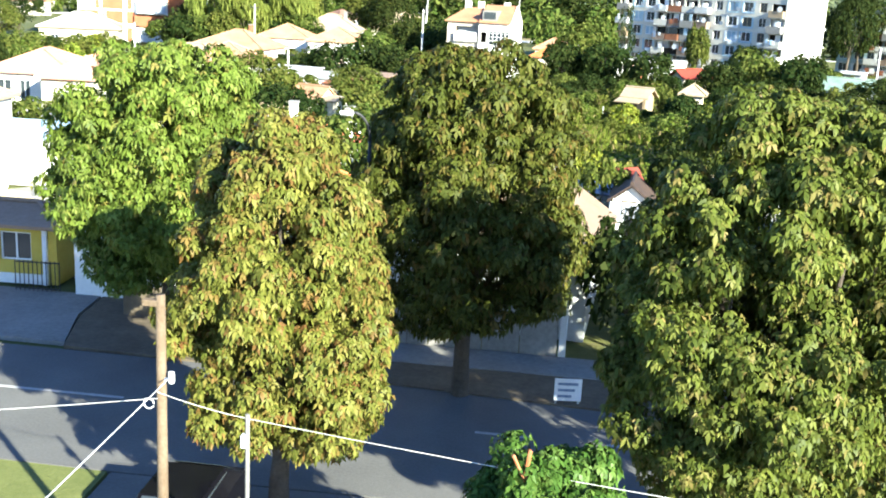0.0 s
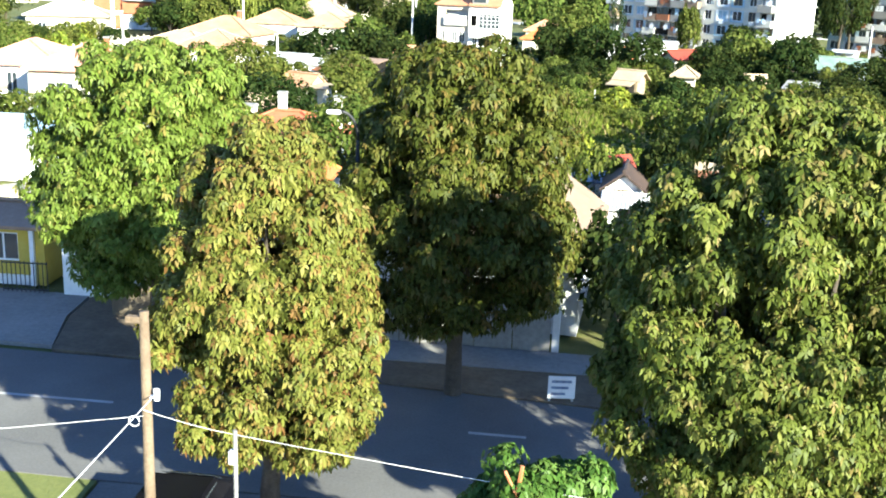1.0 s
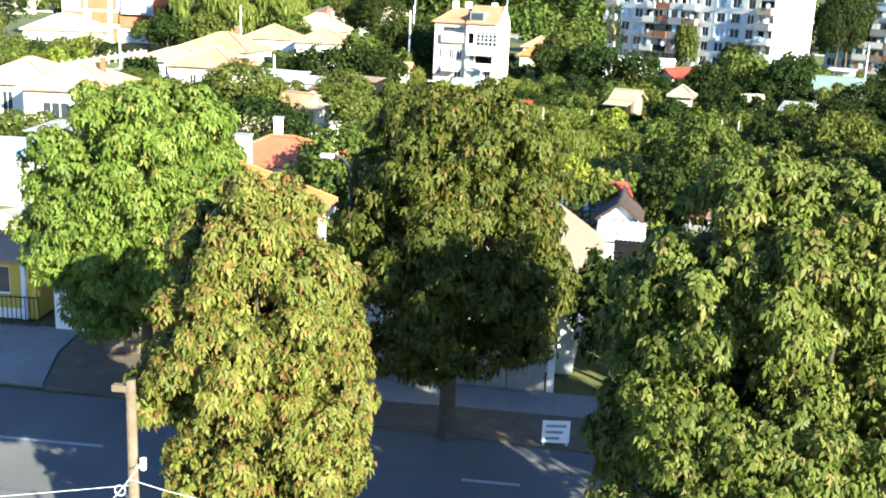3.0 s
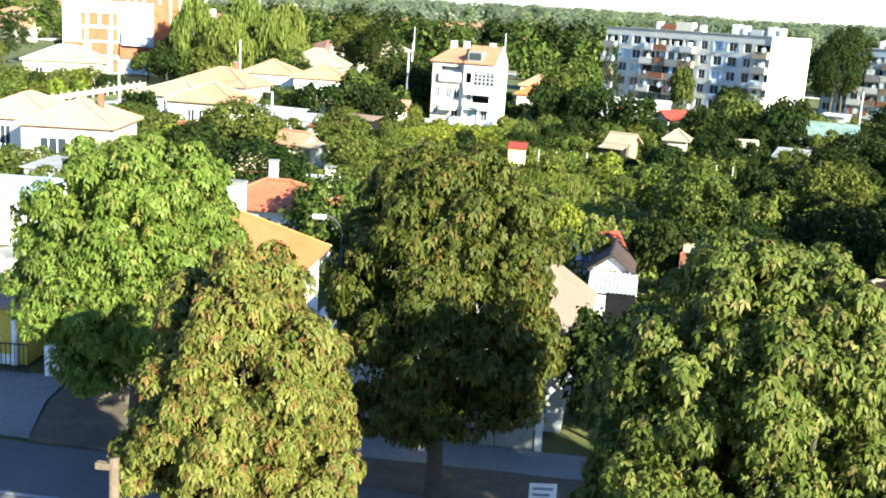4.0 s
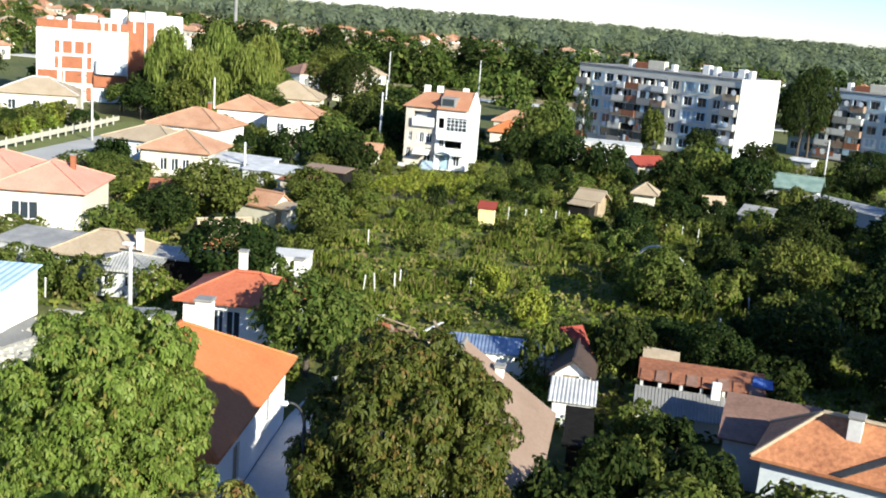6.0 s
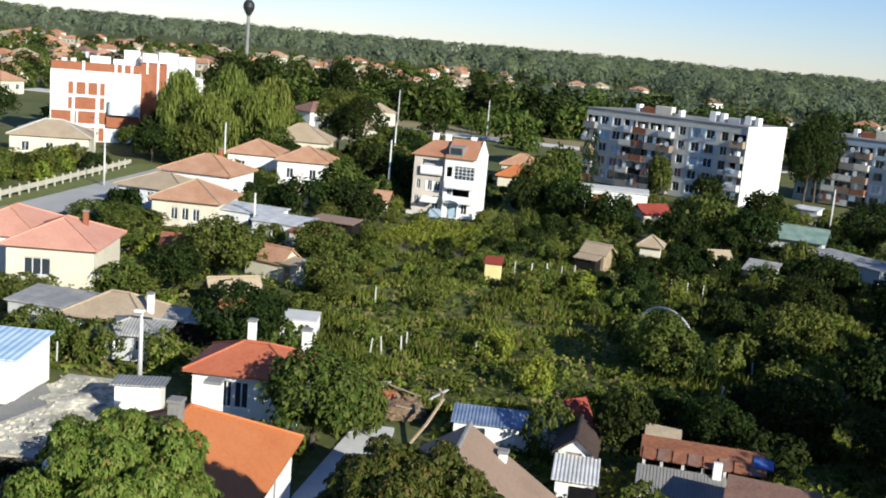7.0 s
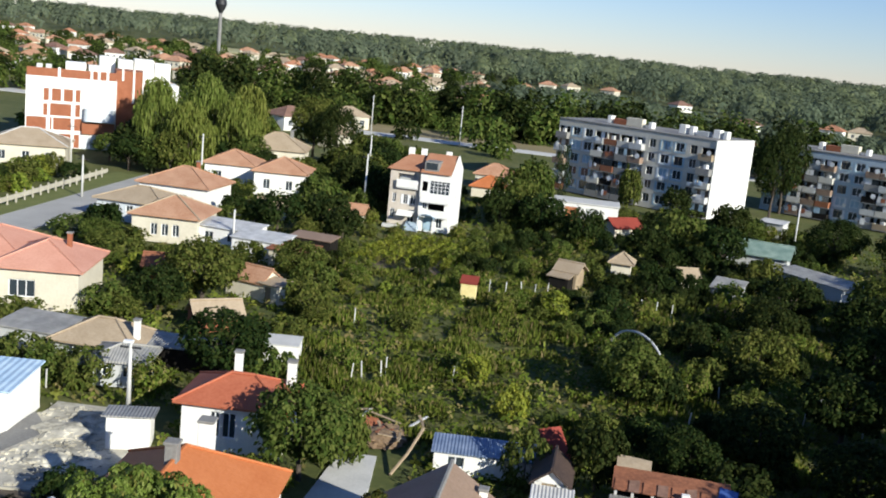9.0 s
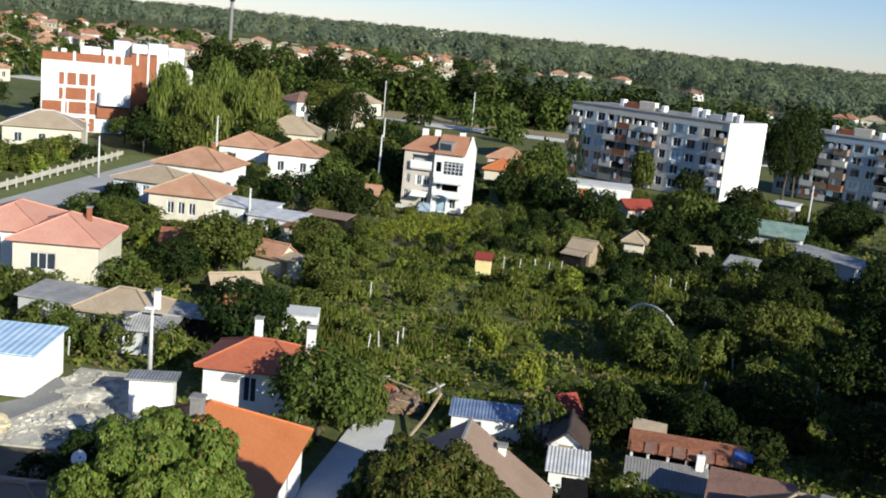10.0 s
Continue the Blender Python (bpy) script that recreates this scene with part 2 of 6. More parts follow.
M["far_stubble"] = surface("far_stubble", (0.30, 0.29, 0.15), (0.42, 0.39, 0.21), 0.02, 0.4, 0.95, 0.1)
M["tarpaulin"] = surface("tarpaulin", (0.03, 0.072, 0.252), (0.072, 0.132, 0.36), 2, 9, 0.5, 0.1)

# ---- building blocks ----
def mesh_of(name, bm):
    me = bpy.data.meshes.new(name)
    bm.to_mesh(me)
    bm.free()
    return me


def part(name, bm, material, parent, label="", smooth=False):
    me = mesh_of(name, bm)
    me.materials.append(M[material])
    if smooth:
        me.polygons.foreach_set("use_smooth", [True] * len(me.polygons))
    ob = new(name, me)
    ob.parent = parent
    if label:
        ob["label"] = label
    return ob


def thing(name, label, category, x=0, y=0, z=0, rz=0, group="", kind=""):
    ob = new(name)
    ob.empty_display_size = 0.3
    ob.matrix_basis = pose(x, y, z, 0, 0, rz)
    return tagged(ob, label, category, group, kind)


def lone(name, bm, material, label, category, group="", kind="", smooth=False):
    """A thing that is one mesh."""
    ob = part(name, bm, material, None, "", smooth)
    return tagged(ob, label, category, group, kind)


def box(bm, x0, y0, z0, x1, y1, z1, bevel=0.0):
    vs = [bm.verts.new((x, y, z)) for z in (z0, z1) for y in (y0, y1) for x in (x0, x1)]
    fs = [bm.faces.new([vs[i] for i in f]) for f in ((0, 2, 3, 1), (4, 5, 7, 6), (0, 1, 5, 4), (2, 6, 7, 3), (0, 4, 6, 2), (1, 3, 7, 5))]
    if bevel:
        edges = list({e for f in fs for e in f.edges})
        bmesh.ops.bevel(bm, geom=edges, offset=bevel, segments=1, affect="EDGES")
    return bm


def tube(bm, p0, p1, r0, r1, seg=8, caps=True):
    p0, p1 = Vector(p0), Vector(p1)
    q = (p1 - p0).to_track_quat("Z", "Y")
    rings = []
    for p, r in ((p0, r0), (p1, r1)):
        rings.append([bm.verts.new(p + q @ Vector((r * math.cos(a), r * math.sin(a), 0))) for a in [2 * math.pi * k / seg for k in range(seg)]])
    for k in range(seg):
        bm.faces.new((rings[0][k], rings[0][(k + 1) % seg], rings[1][(k + 1) % seg], rings[1][k]))
    if caps:
        bm.faces.new(rings[0][::-1])
        bm.faces.new(rings[1])
    return bm


def bent_tube(bm, pts, r, seg=6):
    """One continuous pipe through the points."""
    pts = [Vector(p) for p in pts]
    rings = []
    for k, p in enumerate(pts):
        d = pts[min(k + 1, len(pts) - 1)] - pts[max(k - 1, 0)]
        q = d.to_track_quat("Z", "Y")
        rings.append([bm.verts.new(p + q @ Vector((r * math.cos(a), r * math.sin(a), 0))) for a in [2 * math.pi * i / seg for i in range(seg)]])
    for a, b in zip(rings, rings[1:]):
        for i in range(seg):
            bm.faces.new((a[i], a[(i + 1) % seg], b[(i + 1) % seg], b[i]))
    bm.faces.new(rings[0][::-1])
    bm.faces.new(rings[-1])
    return bm


def slab(bm, pts, thick):
    """A flat piece with these top corners, counter-clockwise from above, and a thickness downwards."""
    top = [bm.verts.new(p) for p in pts]
    low = [bm.verts.new((p[0], p[1], p[2] - thick)) for p in pts]
    bm.faces.new(top)
    bm.faces.new(low[::-1])
    n = len(pts)
    for k in range(n):
        bm.faces.new((top[k], low[k], low[(k + 1) % n], top[(k + 1) % n]))
    return bm


def wall_face(bm, m, w, h, holes, reveal=0.16):
    """One wall side in its own plane (x along, z up, outward is -y), with openings that have depth. m places it."""
    xs = sorted({round(v, 4) for v in (0.0, w, *[e for a in holes for e in (a[0], a[0] + a[2])])})
    zs = sorted({round(v, 4) for v in (0.0, h, *[e for a in holes for e in (a[1], a[1] + a[3])])})
    cache = {}

    def v(x, y, z):
        k = (round(x, 4), round(y, 4), round(z, 4))
        if k not in cache:
            cache[k] = bm.verts.new(m @ Vector(k))
        return cache[k]
    for x0, x1 in zip(xs, xs[1:]):
        for z0, z1 in zip(zs, zs[1:]):
            cx, cz = (x0 + x1) / 2, (z0 + z1) / 2
            if not any(a[0] < cx < a[0] + a[2] and a[1] < cz < a[1] + a[3] for a in holes):
                bm.faces.new((v(x0, 0, z0), v(x1, 0, z0), v(x1, 0, z1), v(x0, 0, z1)))
    for a in holes:
        c = [(a[0], a[1]), (a[0] + a[2], a[1]), (a[0] + a[2], a[1] + a[3]), (a[0], a[1] + a[3])]
        for (xa, za), (xb, zb) in zip(c, c[1:] + c[:1]):
            bm.faces.new((v(xa, 0, za), v(xa, reveal, za), v(xb, reveal, zb), v(xb, 0, zb)))


def window_part(parent, m, a, frame_mat="white_plastic", mullions=1, kind_name="window", pane_mat="glass"):
    """A window in the opening a = (x, z, width, height): frame with its pane set back in the wall."""
    x, z, w, h = a
    t = 0.06 if w < 1.5 else 0.07
    bm = bmesh.new()
    cell = (w - t) / (mullions + 1)
    wall_face(bm, pose(0, 0.09, 0), w, h, [(t + k * cell, t, cell - t, h - 2 * t) for k in range(mullions + 1)], 0.06)
    f = part(kind_name, bm, frame_mat, parent)
    f.matrix_basis = m @ Matrix.Translation((x, 0, z))
    bp = bmesh.new()
    box(bp, 0.01, 0.125, 0.01, w - 0.01, 0.135, h - 0.01)
    part("pane", bp, pane_mat, f)
    return f


SIDES = ("front", "right", "back", "left")


def side_pose(side, w, d):
    return {"front": pose(-w / 2, -d / 2, 0), "right": pose(w / 2, -d / 2, 0, 0, 0, 90), "back": pose(w / 2, d / 2, 0, 0, 0, 180), "left": pose(-w / 2, d / 2, 0, 0, 0, -90)}[side]


def hip_roof(bm, w, d, z, rise, over, hip, thick=0.12):
    """Roof over a w x d plan with its ridge along the longer side; hip: how far the ridge ends stand in from the ends (0: gables)."""
    W, D = w / 2 + over, d / 2 + over
    if w >= d:
        r0, r1 = Vector((-W + hip, 0, z + rise)), Vector((W - hip, 0, z + rise))
        quads = [((-W, -D, z), (W, -D, z), r1, r0), ((W, D, z), (-W, D, z), r0, r1)]
        tris = [((W, -D, z), (W, D, z), r1), ((-W, D, z), (-W, -D, z), r0)]
    else:
        r0, r1 = Vector((0, -D + hip, z + rise)), Vector((0, D - hip, z + rise))
        quads = [((W, -D, z), (W, D, z), r1, r0), ((-W, D, z), (-W, -D, z), r0, r1)]
        tris = [((-W, -D, z), (W, -D, z), r0), ((W, D, z), (-W, D, z), r1)]
    for q in quads:
        slab(bm, q, thick)
    if hip > 0.01:
        for q in tris:
            slab(bm, q, thick)
    return r0, r1


def house(name, label, x, y, rz, w, d, h, rise, wall, roof, hip=None, over=0.4, wins=None, chimneys=(), z=0.0, group="", frame_mat="white_plastic", ridge_mat=None, doors=()):
    """A house: walls with openings, windows, roof, chimneys. wins: side -> list of (x, z, width, height)."""
    th = thing(name, label, "house" if "shed" not in name else "shed", x, y, z, rz, group)
    wins = wins or {}
    bm = bmesh.new()
    hip = min(w, d) / 2 + over if hip is None else hip
    for s in SIDES:
        sw = w if s in ("front", "back") else d
        wall_face(bm, side_pose(s, w, d), sw, h, list(wins.get(s, [])) + [a[1:] for a in doors if a[0] == s])
    if hip < 0.01:   # gables
        if w >= d:
            for sx, o in ((-1, 1), (1, -1)):
                bm.faces.new([bm.verts.new(p) for p in ((sx * w / 2, o * d / 2, h), (sx * w / 2, -o * d / 2, h), (sx * w / 2, 0, h + rise * (d / 2) / (d / 2 + over)))])
        else:
            for sy, o in ((-1, -1), (1, 1)):
                bm.faces.new([bm.verts.new(p) for p in ((o * w / 2, sy * d / 2, h), (-o * w / 2, sy * d / 2, h), (0, sy * d / 2, h + rise * (w / 2) / (w / 2 + over)))])
    part("wall", bm, wall, th)
    br = bmesh.new()
    r0, r1 = hip_roof(br, w, d, h + 0.02, rise, over, hip)
    ro = part("roof", br, roof, th)
    lift = Vector((0, 0, 0.03))
    bc = bmesh.new()
    tube(bc, r0 + lift, r1 + lift if (r1 - r0).length > 0.05 else r0 + Vector((0.1, 0, 0.03)), 0.10, 0.10, 6)
    part("ridge_cap", bc, ridge_mat or roof, ro)
    if hip > 0.01:
        W, D = w / 2 + over, d / 2 + over
        for cx, cy in ((-W, -D), (W, -D), (W, D), (-W, D)):
            e = (r0 if (cx < 0 if w >= d else cy < 0) else r1)
            bc = bmesh.new()
            tube(bc, e + lift, (cx, cy, h + 0.04), 0.08, 0.08, 6)
            part("hip_cap", bc, ridge_mat or roof, ro)
    for s, lst in wins.items():
        for a in lst:
            window_part(th, side_pose(s, w, d), a, frame_mat, 1 if a[2] < 1.7 else 2)
    for a in doors:
        b2 = bmesh.new()
        box(b2, 0, 0.10, 0, a[3], 0.15, a[4], 0.01)
        dd = part("door", b2, "plank", th)
        dd.matrix_basis = side_pose(a[0], w, d) @ Matrix.Translation((a[1], 0, a[2]))
    for cx, cy, s, top, mt in chimneys:
        b3 = bmesh.new()
        box(b3, cx - s / 2, cy - s / 2, h - 0.1, cx + s / 2, cy + s / 2, top - 0.12, 0.015)
        ch = part("chimney", b3, mt, th)
        b4 = bmesh.new()
        box(b4, cx - s / 2 - 0.05, cy - s / 2 - 0.05, top - 0.12, cx + s / 2 + 0.05, cy + s / 2 + 0.05, top, 0.015)
        part("cap", b4, "concrete", ch)
    return th


def lean_shed(name, label, x, y, rz, w, d, h_front, h_back, wall, roof, over=0.2, wins=None, door=None, z=0.0, group=""):
    """A shed with a single-slope roof, low or high towards its front."""
    th = thing(name, label, "shed", x, y, z, rz, group)
    bm = bmesh.new()
    low = min(h_front, h_back)
    holes = {s: list((wins or {}).get(s, [])) for s in SIDES}
    if door:
        holes[door[0]].append(door[1:])
    for s in SIDES:
        wall_face(bm, side_pose(s, w, d), w if s in ("front", "back") else d, low, holes[s])
    hf, hb = h_front, h_back
    for pts in (((-w / 2, -d / 2, low), (w / 2, -d / 2, low), (w / 2, -d / 2, hf), (-w / 2, -d / 2, hf)), ((w / 2, d / 2, low), (-w / 2, d / 2, low), (-w / 2, d / 2, hb), (w / 2, d / 2, hb))):
        if pts[2][2] > low + 0.01:
            bm.faces.new([bm.verts.new(p) for p in pts])
    for sx in (-1, 1):
        hi_y = -d / 2 if hf > hb else d / 2
        if abs(hf - hb) > 0.02:
            bm.faces.new([bm.verts.new(p) for p in ((sx * w / 2, -d / 2, low), (sx * w / 2, d / 2, low), (sx * w / 2, hi_y, max(hf, hb)))])
    part("wall", bm, wall, th)
    br = bmesh.new()
    sl = (hb - hf) / d
    o = over
    slab(br, ((-w / 2 - o, -d / 2 - o, hf - sl * o + 0.09), (w / 2 + o, -d / 2 - o, hf - sl * o + 0.09), (w / 2 + o, d / 2 + o, hb + sl * o + 0.09), (-w / 2 - o, d / 2 + o, hb + sl * o + 0.09)), 0.08)
    part("roof", br, roof, th)
    for s, lst in (wins or {}).items():
        for a in lst:
            window_part(th, side_pose(s, w, d), a)
    if door:
        b2 = bmesh.new()
        box(b2, 0, 0.08, 0, door[3], 0.13, door[4], 0.01)
        part("door", b2, "plank", th).matrix_basis = side_pose(door[0], w, d) @ Matrix.Translation((door[1], 0, door[2]))
    return th


# ---- foliage ----
def leaf_cloud(name, pos, out, size, material, kind=5, droop=0.5, seed=1, jitter=0.45):
    """A mesh of compound leaves: at every point `kind` leaflets fan out from one stalk point and hang by `droop`."""
    rng = np.random.default_rng(seed)
    n = len(pos)
    up = rng.normal(size=(n, 3)) * jitter + out * 0.9 + np.array([0, 0, 0.35])
    up /= np.linalg.norm(up, axis=1, keepdims=True)
    ref = rng.normal(size=(n, 3))
    t1 = np.cross(up, ref)
    t1 /= np.linalg.norm(t1, axis=1, keepdims=True)
    t2 = np.cross(up, t1)
    sz = size * rng.uniform(0.65, 1.3, n)
    nv = 1 + 3 * kind
    verts = np.zeros((n, nv, 3))
    verts[:, 0] = pos
    for k in range(kind):
        a = 2 * math.pi * k / kind + rng.uniform(-0.25, 0.25, n)
        ln = sz * rng.uniform(0.75, 1.15, n)
        d = t1 * np.cos(a)[:, None] + t2 * np.sin(a)[:, None]
        s = np.cross(up, d)
        wd = (0.33 if kind > 2 else 0.31) * ln
        dr = droop * rng.uniform(0.4, 1.4, n)
        mid = pos + d * (ln * 0.58)[:, None] - np.array([0, 0, 1.0]) * (ln * dr * 0.30)[:, None]
        verts[:, 1 + 3 * k] = mid + s * wd[:, None]
        verts[:, 2 + 3 * k] = pos + d * ln[:, None] - np.array([0, 0, 1.0]) * (ln * dr)[:, None]
        verts[:, 3 + 3 * k] = mid - s * wd[:, None]
    base = (np.arange(n) * nv)[:, None]
    faces = np.concatenate([np.stack([base[:, 0], base[:, 0] + 1 + 3 * k, base[:, 0] + 2 + 3 * k, base[:, 0] + 3 + 3 * k], 1) for k in range(kind)])
    me = bpy.data.meshes.new(name)
    me.vertices.add(n * nv)
    me.vertices.foreach_set("co", verts.reshape(-1))
    me.loops.add(faces.size)
    me.loops.foreach_set("vertex_index", faces.reshape(-1).astype(np.int32))
    me.polygons.add(len(faces))
    me.polygons.foreach_set("loop_start", np.arange(0, faces.size, 4, dtype=np.int32))
    me.update(calc_edges=True)
    me.materials.append(M[material])
    return me


def crown_points(n, rx, ry, rz, lobes, seed, squash=1.0, fill=0.25, taper=0.0, boxy=2.0):
    """Points over a crown made of many overlapping lobes on an ellipsoid, so that its outline is uneven."""
    rng = np.random.default_rng(seed)
    d = rng.normal(size=(lobes, 3))
    d /= (np.abs(d) ** boxy).sum(1, keepdims=True) ** (1 / boxy)
    small = min(1.0, (40 / lobes) ** 0.4)
    cen = d * np.array([rx, ry, rz]) * rng.uniform(0.62, 0.84 + 0.08 * (1 - small), (lobes, 1))
    rad = rng.uniform(0.24, 0.42, lobes) * (rx * ry * rz) ** (1 / 3) * small
    pick = rng.integers(0, lobes, n)
    u = rng.normal(size=(n, 3))
    u /= np.linalg.norm(u, axis=1, keepdims=True)
    outdir = cen[pick] / np.linalg.norm(cen[pick], axis=1, keepdims=True)
    u += outdir * 0.55
    u /= np.linalg.norm(u, axis=1, keepdims=True)
    r = rad[pick] * np.where(rng.random(n) < fill, rng.uniform(0.3, 0.9, n), rng.uniform(0.85, 1.08, n))
    pos = cen[pick] + u * r[:, None] * np.array([1, 1, squash])
    pos[:, :2] *= (1 - taper * np.clip(pos[:, 2:] / rz, -1, 1))
    return pos, u


def trunk_mesh(bm, h, r, limbs, spread, rng, top):
    tube(bm, (0, 0, -0.1), (0, 0, h * 0.5), r * 1.25, r, 9, False)
    tube(bm, (0, 0, h * 0.5), (0.05, 0.03, h), r, r * 0.8, 9, False)
    for k in range(limbs):
        a = 2 * math.pi * k / limbs + rng.uniform(-0.3, 0.3)
        e = (math.cos(a) * spread * 0.45, math.sin(a) * spread * 0.45, h + (top - h) * rng.uniform(0.3, 0.5))
        f = (math.cos(a) * spread * 0.6, math.sin(a) * spread * 0.6, h + (top - h) * rng.uniform(0.5, 0.72))
        tube(bm, (0, 0, h * 0.9), e, r * 0.6, r * 0.38, 7, False)
        tube(bm, e, f, r * 0.38, r * 0.12, 6, False)
    tube(bm, (0, 0, h), (0, 0, top * 0.8), r * 0.7, r * 0.1, 7, False)
    return bm


def big_tree(label, x, y, rx, ry, zlow, ztop, leaf, count, seed, trunk_h=None, size=0.15, lobes=240, kind=5, category="tree", name="chestnut_tree", trunk_r=0.2, taper=0.12):
    th = thing(name, label, category, x, y, 0)
    rng = random.Random(seed)
    rz = (ztop - zlow) / 2
    bm = bmesh.new()
    trunk_mesh(bm, trunk_h or zlow + 0.6, trunk_r, 6, min(rx, ry), rng, ztop)
    part("trunk", bm, "bark", th, "", True)
    pos, out = crown_points(count, rx, ry, rz, lobes, seed, squash=0.7, fill=0.3, taper=taper, boxy=2.7)
    inner, u = crown_points(count // 5, rx * 0.74, ry * 0.74, rz * 0.8, lobes, seed + 1, squash=0.8, fill=0.5, taper=taper, boxy=2.7)
    pos, out = np.concatenate([pos, inner]), np.concatenate([out, u])
    pos[:, 2] += (ztop + zlow) / 2
    pos[:, 2] = np.maximum(pos[:, 2], zlow * 0.8)
    ob = new("crown", leaf_cloud("crown", pos, out, size, leaf, kind, 0.85, seed))
    ob.parent = th
    return th


# ---- ground ----
def ground_sheet():
    xs = sorted({*np.linspace(-120, 120, 61).tolist(), *[s * v for v in (160, 220, 320, 480, 700, 1000, 1500, 2500, 4000) for s in (-1, 1)]})
    ys = sorted({*np.linspace(-40, 260, 76).tolist(), -4000, -1500, -500, -150, 320, 400, 500, 650, 800, 1000, 1300, 1700, 2200, 3000, 4200})
    verts = []
    for y in ys:
        for x in xs:
            z = 0.0
            if y > 42 and abs(x) < 130 and y < 260:
                z = 0.10 * noise.noise((x * 0.11, y * 0.11, 3.1)) - 0.06
            if y <= 42 and abs(x) < 130:
                z = -0.06
            if y > 300:
                z = min(1.0, (y - 300) / 700) * 6
            verts.append((x, y, z - 0.02))
    nx = len(xs)
    faces = [(j * nx + i, j * nx + i + 1, (j + 1) * nx + i + 1, (j + 1) * nx + i) for j in range(len(ys) - 1) for i in range(nx - 1)]
    me = bpy.data.meshes.new("ground")
    me.from_pydata(verts, [], faces)
    me.polygons.foreach_set("use_smooth", [True] * len(faces))
    m, nt, b = mat_base("meadow", 0.95)
    n1, n2, n3 = noise_node(nt, 0.06, 6, 0.65), noise_node(nt, 0.9, 8, 0.7), noise_node(nt, 9.0, 6)
    mx = nt.nodes.new("ShaderNodeMix")
    mx.inputs[0].default_value = 0.5
    nt.links.new(n1.outputs[0], mx.inputs[2])
    nt.links.new(n2.outputs[0], mx.inputs[3])
    r = ramp_node(nt, [(0.30, (0.04, 0.052, 0.014)), (0.45, (0.075, 0.09, 0.024)), (0.56, (0.115, 0.12, 0.036)), (0.70, (0.16, 0.12, 0.07))])
    nt.links.new(mx.outputs[0], r.inputs[0])
    nt.links.new(r.outputs[0], b.inputs["Base Color"])
    bp = nt.nodes.new("ShaderNodeBump")
    bp.inputs["Strength"].default_value = 0.6
    bp.inputs["Distance"].default_value = 0.1
    nt.links.new(n3.outputs[0], bp.inputs["Height"])
    nt.links.new(bp.outputs[0], b.inputs["Normal"])
    me.materials.append(m)
    return tagged(new("ground", me), "rough green and earthy ground of gardens and fields", "ground", kind="structure")


ground_sheet()


def flat_piece(name, pts, z, thick, material, label, category, kind="structure"):
    bm = bmesh.new()
    slab(bm, [(p[0], p[1], z) for p in pts], thick)
    return lone(name, bm, material, label, category, kind=kind)


flat_piece("road", ((-90, 20.9), (-9, 19.7), (40, 20.6), (40, 24.6), (2, 25.7), (-4, 26.2), (-9, 26.5), (-90, 27.9)), 0.0, 0.2, "asphalt", "worn grey asphalt village street with patches", "road")
flat_piece("lane", ((-53.5, 60), (-47.5, 60), (-46.6, 100), (-46.8, 141), (-51, 141), (-52.5, 100)), 0.02, 0.2, "old_road", "pale grey asphalt lane between the houses", "road")
flat_piece("highway", ((-130, 250), (-35, 237), (10, 230.5), (60, 223), (60, 230), (10, 238), (-35, 245), (-130, 259)), 0.05, 0.2, "light_concrete", "pale road crossing behind the village", "road")
flat_piece("stubble_field", ((-130, 259.5), (-35, 245.5), (10, 238.5), (60, 230.5), (60, 240), (10, 254), (-35, 268), (-130, 284)), 0.03, 0.2, "field", "dry yellow brown verge along the pale road", "field")
flat_piece("driveway", ((-24, 27.2), (-13.5, 27.0), (-14.3, 29.5), (-14.5, 31.6), (-24, 31.8)), 0.05, 0.2, "concrete", "broad concrete forecourt beside the street", "driveway")
flat_piece("yard_path", ((-8.6, 29.5), (-5.9, 29.5), (-5.9, 40), (-5.4, 47), (-5.6, 51.3), (-7.6, 51.3), (-8.6, 42)), 0.04, 0.2, "light_concrete", "pale concrete yard path beside the orange roofed house", "path")
flat_piece("pavement", ((-5.4, 27.9), (8, 27.9), (8, 29.5), (-5.4, 29.5)), 0.06, 0.2, "concrete", "grey pavement slabs along the wall", "pavement")
flat_piece("dirt_verge", ((-13.4, 26.75), (-9, 26.52), (-4, 26.22), (2, 25.72), (12, 25.3), (12, 27.88), (-5.4, 27.88), (-5.6, 29.3), (-6.0, 31.6), (-14.4, 31.6), (-14.2, 29.5)), 0.045, 0.2, "soil", "dark bare earth verge under the trees", "verge")
flat_piece("dark_yard", ((-28, 35.2), (-16.0, 33.6), (-15.9, 42.0), (-18.7, 42.4), (-28, 41.4)), 0.02, 0.2, "soil", "dark brown yard ground beside the orange roofed house", "yard")
flat_piece("rubble_yard", ((-32, 41.5), (-18.8, 42.5), (-17.4, 47.0), (-20.6, 53.5), (-24.2, 53.5), (-24.2, 46), (-32, 45)), 0.04, 0.2, "rubble", "pale rubble covered building yard", "yard")
for k, (x0, x1) in enumerate(((-16, -10.2), (-8.5, -5.0), (-1.2, 0.2), (2.0, 4.0))):
    bm = bmesh.new()
    slab(bm, [(x0, 23.55, 0.006), (x1, 23.55, 0.006), (x1, 23.68, 0.006), (x0, 23.68, 0.006)], 0.004)
    lone("road_line", bm, "paint_line", "thin worn white line on the asphalt", "road marking", kind="structure")
flat_piece("near_forecourt", ((-8.45, 10), (30, 10), (30, 20.35), (-8.75, 19.65)), -0.01, 0.2, "old_asphalt", "worn pale asphalt apron along the near side of the street", "pavement")
